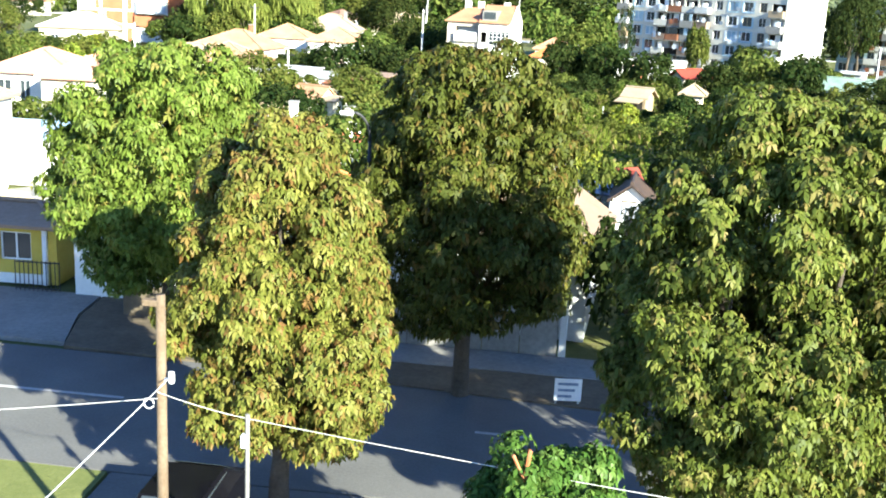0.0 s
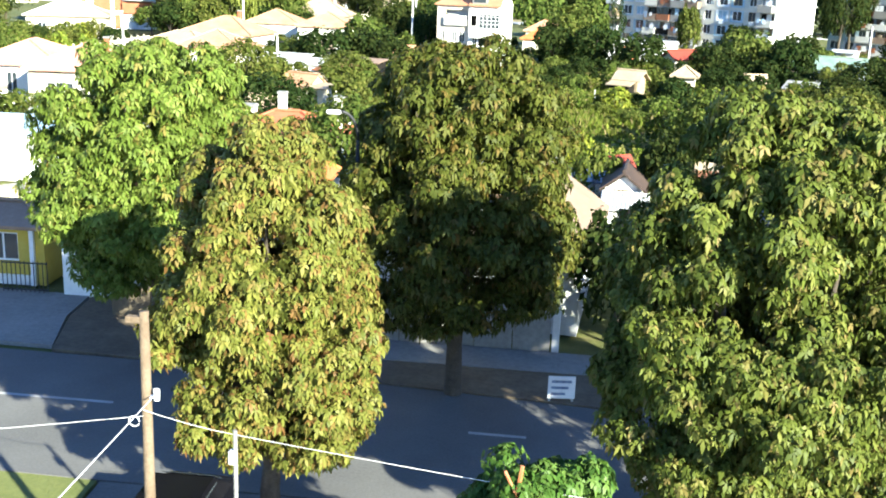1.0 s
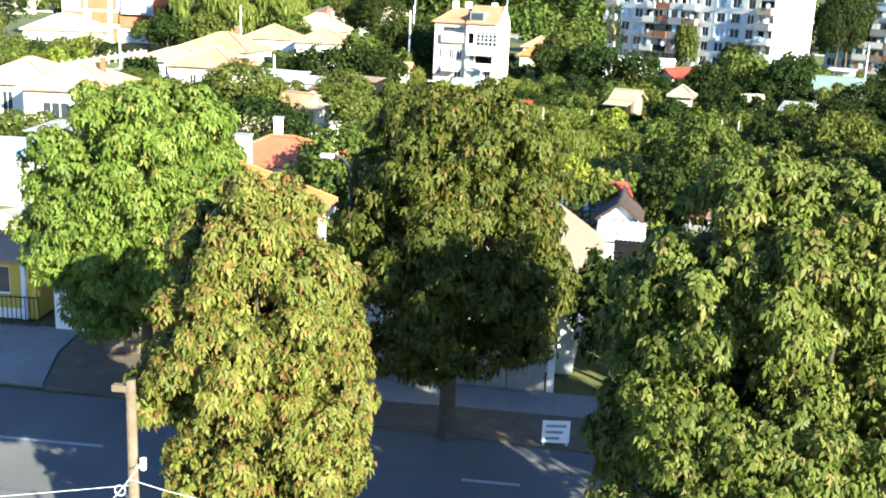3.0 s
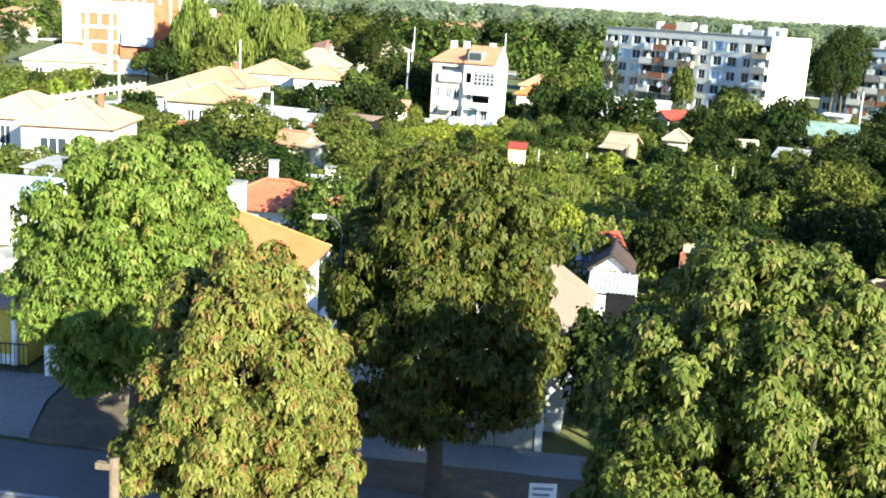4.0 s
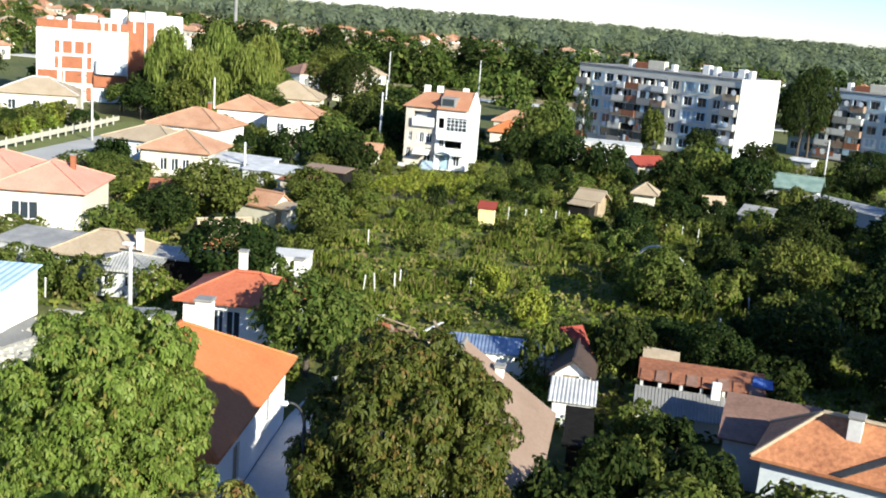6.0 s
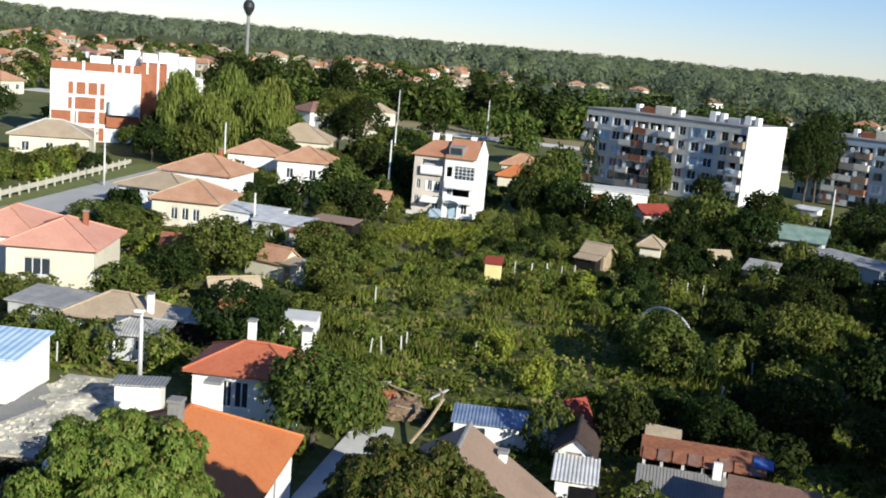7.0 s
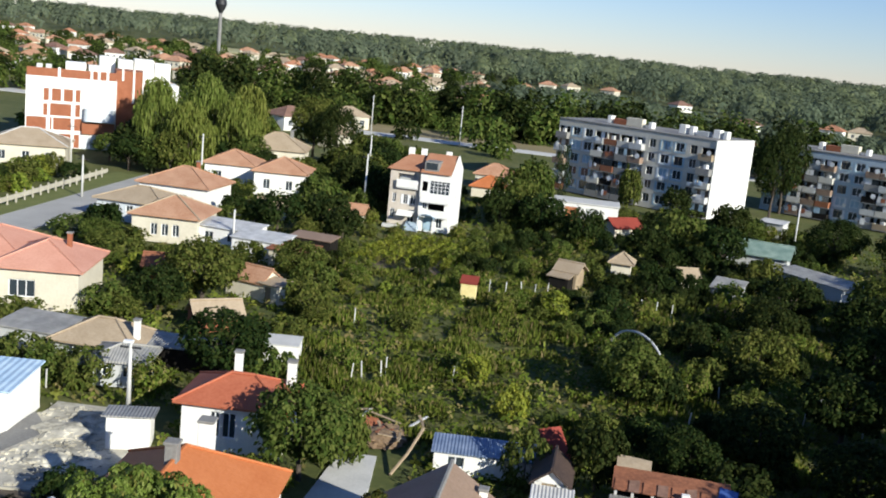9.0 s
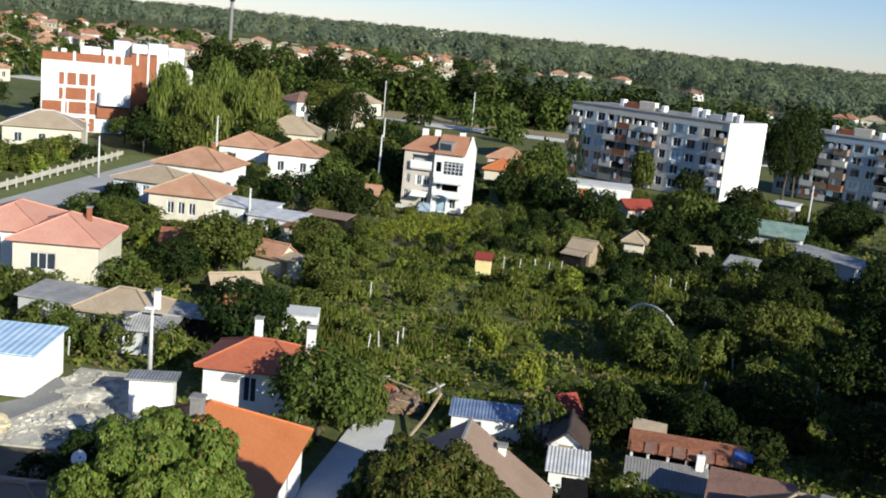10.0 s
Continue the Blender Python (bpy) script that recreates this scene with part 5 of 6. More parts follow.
panel_block(57.2, 173.5, -38.0, 29.0, 12.0, 10.9, "grey panel apartment block with balconies, bluish shade put into its wall colour", False, (2, 3, 4, 7, 8), (0, 1, 5, 6), 9)


def brick_building():
    """White frame with red brick infill, a round grey balcony, garages below and an unfinished top floor."""
    w, d, h = 13.4, 9.0, 11.0
    th = thing("unfinished_building", "unfinished white building with red brick infill and balcony", "building", -71.8, 163.0, 0, 24)
    grid = []
    cols = ((2.6, 0.75), (3.8, 1.35), (5.55, 1.35), (7.3, 0.7))
    grid += [(x, 7.3, ww, 1.9) for x, ww in cols]
    grid += [(2.6, 5.0, 0.6, 1.8), (3.6, 5.0, 3.1, 1.9), (7.3, 5.0, 0.7, 1.9)]
    grid += [(0.15, 2.8, 2.9, 1.9), (3.6, 2.8, 0.25, 1.9), (4.1, 2.8, 2.6, 1.9), (7.2, 2.8, 1.2, 1.9)]
    grid += [(2.2, 0.1, 1.0, 2.1), (3.6, 0.1, 0.25, 2.1), (4.1, 0.1, 2.6, 2.1), (7.2, 0.1, 0.8, 2.1)]
    bm = bmesh.new()
    wall_face(bm, side_pose("front", w, d), w, h, grid, 0.2)
    for s in ("right", "back", "left"):
        wall_face(bm, side_pose(s, w, d), w if s == "back" else d, h, [(2.5, 6.0, 2.0, 2.5)] if s == "right" else [])
    part("wall", bm, "white_wall", th)
    for a in grid:
        bm = bmesh.new()
        box(bm, a[0] - w / 2, -d / 2 + 0.1, a[1], a[0] - w / 2 + a[2], -d / 2 + 0.2, a[1] + a[3])
        part("brick_infill", bm, "brick", th)
    for x0, x1 in ((0.1, 4.6), (5.0, 9.4), (9.8, 10.5), (10.9, 11.8), (12.2, 13.3)):
        bm = bmesh.new()
        box(bm, x0 - w / 2, -d / 2 + 0.05, h, x1 - w / 2, -d / 2 + 0.3, h + 1.3)
        part("brick_parapet", bm, "brick", th)
    for x0 in (4.6, 9.4, 10.5, 11.8):
        bm = bmesh.new()
        box(bm, x0 + 0.003 - w / 2, -d / 2 + 0.03, h, x0 + 0.397 - w / 2, -d / 2 + 0.32, h + 1.5)
        part("concrete_post", bm, "white_wall", th)
    bm = bmesh.new()
    box(bm, -w / 2, -d / 2 + 0.33, h, w / 2, d / 2, h + 0.2)
    part("roof", bm, "light_concrete", th)
    # balcony with rounded corners
    bm = bmesh.new()
    n, prof = 14, []
    for k in range(n + 1):
        a = math.pi * k / n
        prof.append((4.1 - 2.3 * math.copysign(abs(math.cos(a)) ** 0.5, math.cos(a)), -d / 2 - 0.01 - 1.5 * math.sin(a) ** 0.5))
    slab(bm, [(px, py, 6.5) for px, py in prof], 2.0)
    part("balcony", bm, "blue_white", th, "rounded pale grey balcony")
    bm = bmesh.new()
    box(bm, 1.6, -d / 2 - 0.5, 2.4, 6.6, -d / 2 - 0.004, 4.25, 0.05)
    part("bay", bm, "brick", th)
    for x0 in (1.7, 4.3):
        bm = bmesh.new()
        box(bm, x0, -d / 2 - 0.12, 0.02, x0 + 2.2, -d / 2 - 0.004, 2.1, 0.02)
        part("garage_door", bm, "blue_white", th)
    # brick stair tower with white columns
    bm = bmesh.new()
    box(bm, w / 2 + 0.01, -1.5, 0, w / 2 + 4.5, 5.5, h + 1.6)
    part("stair_tower", bm, "brick", th)
    for x0 in (0.9, 2.6, 4.1):
        bm = bmesh.new()
        box(bm, w / 2 + x0, -1.62, h - 3.5 if x0 > 1 else h, w / 2 + x0 + 0.3, -1.51, h + 1.9)
        part("concrete_post", bm, "white_wall", th)
    bm = bmesh.new()
    box(bm, w / 2 + 4.52, 0, 0, w / 2 + 10, 7, h - 0.3)
    part("rear_wing", bm, "white_wall", th)
    for x0, y0, ww, dd, z1 in ((-1.0, 4.9, 3.2, 4, 2.0), (2.6, 4.7, 3.0, 4, 1.7), (4.4, 9.2, 2.6, 4, 3.2), (7.3, 6.2, 2.4, 4, 3.0), (9.9, 6.5, 3.2, 4, 3.3), (13.3, 7.2, 2.6, 4, 2.8)):
        bm = bmesh.new()
        box(bm, x0, y0, 0, x0 + ww, y0 + dd, h + z1, 0.05)
        part("upper_room", bm, "white_wall", th)
    for x0 in (-5.4, -4.0):
        bm = bmesh.new()
        box(bm, x0, 3.0, h + 0.21, x0 + 0.9, 4.0, h + 1.5, 0.03)
        part("chimney", bm, "light_concrete", th)


brick_building()


def water_tower():
    th = thing("water_tower", "far dark steel water tower with a round tank", "tower", -150, 510, 0)
    bm = bmesh.new()
    tube(bm, (0, 0, -2), (0, 0, 27), 1.0, 0.8, 14)
    part("shaft", bm, "concrete", th)
    bm = bmesh.new()
    prof = ((0.9, 26), (2.0, 28), (2.8, 30), (2.6, 32), (1.5, 33.4), (0.2, 33.8))
    for (r0, z0), (r1, z1) in zip(prof, prof[1:]):
        tube(bm, (0, 0, z0), (0, 0, z1), r0, r1, 18, False)
    part("tank", bm, "dark_metal", th, "", True)


water_tower()


def utility_pole(x, y, h, lamp=False, mt="light_concrete"):
    th = thing("utility_pole", "tall pale concrete utility pole", "pole", x, y, 0, 0, "utility poles")
    bm = bmesh.new()
    tube(bm, (0, 0, -0.1), (0, 0, h), 0.15, 0.09, 10)
    part("pole", bm, mt, th, "", True)
    bm = bmesh.new()
    box(bm, -0.6, -0.04, h - 0.5, 0.6, 0.04, h - 0.4)
    part("cross_arm", bm, "dark_metal", th)
    if lamp:
        bm = bmesh.new()
        box(bm, -0.3, -0.45, h - 0.1, 0.25, -0.1, h + 0.05, 0.03)
        part("lamp_head", bm, "white_plastic", th)


utility_pole(-20.2, 53.7, 4.1, True)
for x, y, h in ((-40.5, 132, 7.5), (-33.5, 238, 9.0), (-12.5, 230, 9.0), (-50.5, 118, 5.0), (-62, 141, 6), (-17.8, 125, 8), (-21, 150, 8), (-26.5, 97.5, 4.2), (38, 138, 6), (-75, 200, 9)):
    utility_pole(x, y, h)


def lane_fence():
    th = thing("lane_fence", "pale concrete picket fence along the lane", "fence", -54.6, 62, 0, 90)
    for k in range(37):
        bm = bmesh.new()
        box(bm, k * 2.0 - 0.08, -0.08, 0, k * 2.0 + 0.08, 0.08, 1.25)
        part("post", bm, "fence_stone", th)
        bm = bmesh.new()
        box(bm, k * 2.0 + 0.08, -0.03, 0.45, k * 2.0 + 1.92, 0.03, 1.0)
        part("fence_panel", bm, "fence_stone", th)


lane_fence()
flat_piece("lane_verge", ((-57, 60), (-53.6, 60), (-52.6, 100), (-51.1, 140), (-55, 140), (-56.5, 100)), 0.015, 0.2, "lawn", "green grass verge beside the lane", "verge")

# garden stakes and hoop
stake_bm = bmesh.new()
box(stake_bm, -0.04, -0.04, 0, 0.04, 0.04, 1.2, 0.008)
stake = lone("garden_stake", stake_bm, "light_concrete", "pale weathered wooden stake in the weeds", "stake", group="garden stakes")
stake.matrix_basis = pose(-2.5, 65.3, 0, 4, 3, 0)
rs = random.Random(7)
for x, y in ((-8.4, 64.0), (-7.2, 64.4), (-7.0, 65.4), (-2.2, 66.2), (-9.0, 63.2), (-3.0, 92), (-1.0, 93), (0.5, 92.5), (2.0, 93.5), (3.2, 93.2), (4.4, 94), (13, 92), (14.2, 91.6), (15.5, 91), (12.5, 61.5), (18, 66), (20.5, 65), (22, 66.5), (24, 64), (16, 78), (-25.8, 55.4), (-27.0, 55.0), (-28.2, 54.8), (-29.3, 54.4), (-24.9, 55.8), (-30.5, 54.2), (-11.0, 77), (-30, 86), (-29, 86.3), (-28, 86.8), (-31, 86), (-27, 87)):
    copy_thing(stake, pose(x, y, 0, rs.uniform(-7, 7), rs.uniform(-7, 7), rs.uniform(0, 90)))
for k, (x, y) in enumerate(((15.5, 67.6), (17.3, 70.7), (19.0, 68.3), (22.2, 67.4), (14.2, 68.9), (18.6, 70.6))):
    copy_thing(stake, pose(x, y, 0, 5 - 2.3 * k, 2.1 * k - 6, 25 * k))
bm = bmesh.new()
bent_tube(bm, [(8.8 + 3.6 * (1 - math.cos(a)) / 2 * 2 * 0.5, 77.5 - 6.0 * (1 - math.cos(a)) / 2, 2.5 * math.sin(a)) for a in [k * math.pi / 20 for k in range(21)]], 0.09, 6)
lone("greenhouse_hoop", bm, "light_concrete", "bent pale pipe hoop of a bare greenhouse", "hoop")
bm = bmesh.new()
bent_tube(bm, [(-4.6, 49.2, 0.0), (-3.9, 50.6, 0.7), (-3.3, 52.4, 1.5)], 0.09, 6)
lone("plank_ramp", bm, "plank", "bare wooden beam leaning in the yard", "beam")
# ---- bushes, trees and far woods ----
TREES = {}


def shared_tree(kind_name, x, y, r, h, seed_rot=0.0, z=0.0):
    """Bushes and trees of a few kinds; those of one kind share their meshes."""
    spec = {
        "dark_tree": ("leaf_dark_shade", 1900, "tree", "dense dark green broadleaf tree", 0.165, 50, 0.30),
        "mixed_tree": ("leaf_mixed", 1900, "tree", "green broadleaf tree with an uneven crown", 0.165, 54, 0.30),
        "mixed_tree_b": ("leaf_mixed", 1900, "tree", "green broadleaf tree with an uneven crown", 0.165, 40, 0.26),
        "bush": ("leaf_mixed", 1700, "bush", "wild green garden bush", 0.165, 26, 0.06),
        "dark_bush": ("leaf_dark_shade", 1700, "bush", "dark dense garden bush", 0.165, 28, 0.06),
        "weed_bush": ("leaf_weed", 1700, "bush", "yellow green overgrown bush", 0.16, 28, 0.05),
        "bright_bush": ("leaf_bright", 1700, "bush", "bright yellow green bush", 0.16, 28, 0.08),
        "willow": ("leaf_willow", 5200, "tree", "tall green willow with hanging twigs", 0.085, 70, 0.16),
        "poplar": ("leaf_dark_shade", 1300, "tree", "slim dark poplar tree", 0.12, 30, 0.12),
    }[kind_name]
    leaf, count, cat, label, size, lobes, low = spec
    # finer foliage for large crowns close by, coarser far off
    if kind_name == "willow":
        pass
    elif cat == "tree" and y < 105 and r > 1.9:
        kind_name, count, size, lobes = kind_name + "_fine", 5200, 0.105, int(lobes * 2.2)
    elif cat == "tree" and r > 3.8 and y < 200:
        kind_name, count, size, lobes = kind_name + "_large", 5500, 0.08, int(lobes * 2.4)
    elif y > 180:
        kind_name, count, size = kind_name + "_far", 640, 0.28
    tall = 2.4 if "poplar" in kind_name else 1.7 if cat == "tree" else 1.25
    m = pose(x, y, z, 0, 0, seed_rot) @ Matrix.Diagonal((r, r, h / tall, 1))
    if kind_name in TREES:
        own = TREES[kind_name].scale
        return copy_thing(TREES[kind_name], m @ Matrix.Diagonal((1 / own.x, 1 / own.y, 1 / own.z, 1)))
    seed = 40 + len(TREES)
    th = thing(cat, label, cat, 0, 0, 0, 0, {"tree": "village trees", "bush": "garden bushes"}[cat])
    rng = random.Random(seed)
    bm = bmesh.new()
    trunk_mesh(bm, max(low, 0.1) * tall, 0.05 if cat == "tree" else 0.03, 4, 0.7, rng, 0.9 * tall)
    part("trunk", bm, "bark", th)
    pos, out = crown_points(count, 1.0, 1.0, (1 - low) / 2 * 1.05 * tall, lobes, seed, 1.0, 0.2, 0.1)
    pos[:, 2] = np.clip(pos[:, 2] + (1 + low) / 2 * tall, 0.0, 1.06 * tall)
    crown = new("crown", leaf_cloud("crown", pos, out, size, leaf, 1, 1.7 if kind_name == "willow" else 0.3, seed))
    crown.parent = th
    th.matrix_basis = m
    TREES[kind_name] = th
    return th


# named trees close to houses, and an added unseen row that shades the east
for kn, x, y, r, h in (
        ("mixed_tree", -9.0, 47.2, 2.6, 4.9), ("bush", -7.6, 50.2, 1.6, 3.4), ("bush", 2.3, 49.8, 1.3, 2.9), ("dark_tree", 5.9, 49.6, 1.5, 3.9),
        ("bright_bush", 1.3, 59.6, 1.25, 2.1), ("mixed_tree_b", 9.4, 65.0, 2.3, 4.3), ("dark_tree", -16.6, 60.5, 3.0, 4.4), ("bush", -13.4, 60.0, 1.6, 2.4),
        ("bush", -24.0, 56.6, 1.7, 2.3), ("bush", -26.2, 56.8, 1.5, 2.0), ("weed_bush", -20.0, 56.5, 1.4, 2.2), ("bush", -28.5, 58.0, 1.8, 2.2),
        ("mixed_tree", -23.5, 78.0, 3.4, 5.0), ("dark_tree", -25.5, 73.5, 2.4, 3.6), ("mixed_tree_b", -17.8, 87.5, 2.6, 3.8), ("bush", -28.8, 72.0, 2.0, 2.2),
        ("bright_bush", -30.6, 83.5, 1.8, 2.0), ("bush", -33.5, 88.0, 2.0, 2.2), ("weed_bush", -29.0, 88.5, 2.2, 1.8), ("bush", -37.5, 95.0, 3.0, 1.9), ("bush", -42.5, 97.5, 2.4, 1.8),
        ("dark_tree", -25.0, 110.0, 2.8, 4.4), ("dark_tree", -20.0, 112.0, 2.6, 4.6), ("dark_tree", -17.5, 108.0, 2.2, 3.8), ("mixed_tree", -22.5, 120.0, 3.0, 5.2), ("dark_tree", -16.5, 131.0, 2.8, 6.0), ("dark_tree", -20.5, 135.0, 3.0, 6.4),
        ("willow", -52.8, 150.0, 3.6, 12.5), ("willow", -47.0, 146.5, 3.8, 10.0), ("willow", -41.8, 153.0, 3.6, 11.0), ("willow", -56.2, 158.0, 3.4, 12.0), ("willow", -48.5, 160.0, 4.0, 13.5), ("willow", -43.5, 166.0, 3.6, 12.0), ("dark_tree", -30.0, 172.0, 4.5, 10.0), ("mixed_tree", -35.0, 178.0, 4.6, 11.0),
        ("mixed_tree_b", 0.8, 134.0, 3.0, 7.0), ("mixed_tree", 3.2, 142.0, 3.2, 7.5), ("dark_tree", -1.0, 128.0, 2.6, 4.8), ("dark_tree", 4.0, 126.0, 3.0, 5.2), ("dark_tree", 8.8, 120.0, 2.6, 4.8), ("poplar", 7.2, 152.0, 1.5, 9.5), ("mixed_tree", 17.0, 150.0, 2.0, 7.0), ("dark_tree", 24.0, 150.5, 2.2, 5.0), ("mixed_tree_b", 20.5, 123.0, 3.2, 5.6), ("dark_tree", 24.5, 117.0, 2.6, 5.0), ("dark_tree", 16.0, 115.0, 2.4, 4.4), ("dark_tree", 30.0, 141.0, 2.6, 4.6),
        ("dark_tree", 41.5, 168.0, 4.0, 13.0), ("dark_tree", 44.5, 174.0, 4.2, 14.0), ("dark_tree", 40.0, 127.0, 4.0, 5.8), ("dark_tree", 47.0, 121.0, 4.4, 6.4), ("dark_tree", 43.0, 107.0, 4.0, 5.6), ("mixed_tree", 36.0, 96.0, 3.6, 4.8), ("dark_tree", 31.5, 87.0, 3.4, 4.6), ("dark_tree", 37.5, 79.0, 3.6, 5.0),
        ("dark_tree", 26.0, 92.0, 3.0, 4.6), ("dark_tree", 22.0, 84.0, 2.6, 4.0), ("dark_tree", 27.5, 74.0, 3.2, 4.8), ("mixed_tree_b", 19.0, 72.5, 2.6, 4.2), ("dark_tree", 22.0, 62.0, 3.0, 4.6), ("dark_tree", 15.5, 56.0, 2.6, 3.8), ("dark_tree", 10.8, 53.0, 2.0, 3.0), ("dark_tree", 27.0, 55.0, 3.4, 5.0), ("dark_tree", 19.5, 51.0, 2.6, 3.8), ("dark_tree", 13.0, 49.6, 1.7, 2.6), ("bush", 6.6, 57.0, 1.3, 1.8),
        # the 8 to 11 m dark trees here are added out of view to cast shade
        ("bush", 6.3, 43.0, 1.2, 2.0), ("dark_bush", 7.0, 40.5, 1.5, 2.2), ("bush", 5.6, 38.2, 1.4, 2.2), ("dark_bush", 8.2, 37.6, 1.5, 2.3), ("mixed_tree", 6.8, 34.2, 1.7, 2.6), ("bush", 10.5, 33.5, 2.0, 2.8), ("dark_tree", 16.5, 33.0, 1.7, 3.2), ("dark_bush", 3.8, 33.5, 1.2, 2.0), ("dark_tree", 21.5, 37.0, 2.8, 8.0), ("dark_tree", 24.5, 45.5, 3.4, 9.5), ("dark_tree", 31.0, 56.0, 3.8, 10.0), ("dark_tree", 36.5, 66.0, 3.8, 10.5), ("dark_tree", 43.0, 78.0, 4.0, 11.0), ("dark_tree", 50.0, 92.0, 4.2, 11.0), ("dark_tree", 2.6, 30.9, 1.5, 4.0), ("dark_tree", 5.2, 30.6, 1.7, 2.7), ("dark_tree", 4.6, 36.2, 1.3, 3.0), ("dark_tree", 8.4, 30.8, 1.8, 2.5), ("dark_bush", -18.6, 41.5, 1.4, 1.6), ("dark_bush", -18.9, 37.5, 1.5, 1.7), ("bush", -10.6, 44.0, 1.3, 2.2),
        ("dark_tree", -70.0, 118.0, 3.0, 3.0), ("bush", -63.0, 110.0, 3.4, 2.2), ("bush", -61.0, 122.0, 3.0, 2.4), ("mixed_tree", -60.0, 150.0, 2.6, 4.0), ("mixed_tree_b", -80.0, 140.0, 4.0, 6.0), ("dark_tree", -88.0, 160.0, 4.6, 7.5), ("mixed_tree", -82.0, 128.0, 4.0, 5.0),
        ("bush", -12.2, 32.6, 1.6, 2.0), ("bush", -36.0, 64.0, 2.4, 2.4), ("bush", -33.0, 66.0, 2.0, 2.0)):
    shared_tree(kn, x, y, r, h, rs.uniform(0, 360))

# scattered garden growth, denser and taller to the east
taken = [(-9.6, 124.6, 7), (-2.75, 88.6, 1.8), (7, 99.5, 2.6), (5.7, 97.6, 2), (12.4, 107.5, 2.4), (18.6, 104, 2), (22.4, 101.5, 2.5), (29.5, 121, 5), (33, 109, 6), (14.6, 132.5, 4), (10.2, 142, 6), (1.3, 59.6, 2), (-0.3, 52.6, 3.5), (-13.7, 65.3, 2.5), (21.5, 169, 15), (9, 45.8, 5)]
placed = []
tries = 0
while len(placed) < 225 and tries < 6000:
    tries += 1
    y = rs.uniform(54, 150)
    x = rs.uniform(-17, 12 + (y - 40) * 0.32)
    east = (x + 5) / 25.0
    if y < 84 and x < 8 and rs.random() < 0.9:
        continue
    if 96 < y < 115 and -15 < x < -5.5:
        continue
    if any((x - a) ** 2 + (y - b) ** 2 < c * c for a, b, c in taken):
        continue
    r = rs.uniform(0.7, 1.5) + max(0, east) * rs.uniform(0, 0.8)
    if any((x - a) ** 2 + (y - b) ** 2 < (0.62 * (r + c)) ** 2 for a, b, c in placed):
        continue
    placed.append((x, y, r))
    kn = rs.choice(("bush", "dark_bush", "weed_bush", "bush", "dark_bush") if x > 6 or y > 92 else ("bush", "weed_bush", "weed_bush", "bright_bush", "bush"))
    shared_tree(kn, x, y, r, r * rs.uniform(0.95, 1.7), rs.uniform(0, 360))
for k in range(290):
    y = rs.uniform(66, 215)
    x = rs.uniform(-72, -15) * (0.7 + y / 400)
    if -58 < x < -45 and y < 142:
        continue
    if x < -56 and 138 < y < 161:
        continue
    if any((x - o.location.x) ** 2 + (y - o.location.y) ** 2 < (7.0 if "house" in o.name else 3.6) ** 2 for o in scene.objects if o.parent is None and ("house" in o.name or "shed" in o.name or "building" in o.name or "hut" in o.name)):
        continue
    big = y > 140
    if y > 180 and x > -48:
        continue
    r = rs.uniform(2.0, 3.5) if big else rs.uniform(0.9, 2.2)
    shared_tree(rs.choice(("mixed_tree", "mixed_tree", "dark_tree", "mixed_tree_b")) if big else rs.choice(("bush", "dark_bush", "mixed_tree_b")), x, y, r, r * rs.uniform(1.3, 1.9) if big else r * rs.uniform(1.0, 1.7), rs.uniform(0, 360))
# hedge growth along the lane fence and the forecourts
for k in range(34):
    shared_tree(rs.choice(("bush", "weed_bush", "bright_bush", "dark_bush")), rs.uniform(-76, -56.5), rs.uniform(98, 133), rs.uniform(1.2, 2.2), rs.uniform(1.4, 2.8), rs.uniform(0, 360))
FAR_TREES = collections.defaultdict(list)
FAR_SHAPES = [crown_points(430, 1.0, 1.0, 0.52, 34, 300 + k, 1.0, 0.15, 0.15) for k in range(5)]


def far_tree(leaf, x, y, r, h, z=0.0):
    """One crown of the far tree masses, gathered by leaf tone."""
    pos, out = FAR_SHAPES[rs.randrange(5)]
    a = rs.uniform(0, 2 * math.pi)
    c, s_ = math.cos(a), math.sin(a)
    turn = np.array([[c, s_, 0], [-s_, c, 0], [0, 0, 1]])
    FAR_TREES[leaf].append(((pos @ turn) * np.array([r, r, h]) + np.array([x, y, z + h * 0.52]), out @ turn, np.full(len(pos), 0.3 * r)))


# tree belt behind the pale road
for k in range(95):
    x = -95 + k * 1.75 + rs.uniform(-1.5, 1.5)
    y = 276 - 0.36 * (x + 37) + rs.uniform(-6, 22) if x < 30 else 236 + rs.uniform(0, 30) - 0.2 * x
    far_tree(rs.choice(("leaf_dark_shade", "leaf_mixed", "leaf_dark_shade")), x, y, rs.uniform(3.4, 5.2), rs.uniform(8.5, 12.5))


# vineyard rows
flat_piece("vineyard_soil", ((-16.0, 98), (-5.2, 98), (-2.2, 114), (-12.4, 114)), 0.06, 0.2, "soil", "dark tilled soil between the vine rows", "soil")
vp, vo = [], []
vr = np.random.default_rng(5)
for k in range(6):
    n = 900
    t = vr.random(n)
    px = -14.8 + k * 1.75 + t * 3.4 + vr.normal(0, 0.16, n)
    py = 99 + t * 14 + vr.normal(0, 0.1, n)
    vp.append(np.stack([px, py, vr.uniform(0.15, 1.15, n)], 1))
    vo.append(np.stack([vr.choice([-1, 1], n), np.zeros(n), vr.random(n)], 1))
vine = new("vineyard", leaf_cloud("vineyard", np.concatenate(vp), np.concatenate(vo).astype(float), 0.2, "leaf_bright", 3, 0.4, 6))
tagged(vine, "rows of green grape vines in front of the white house", "vines", kind="stuff")

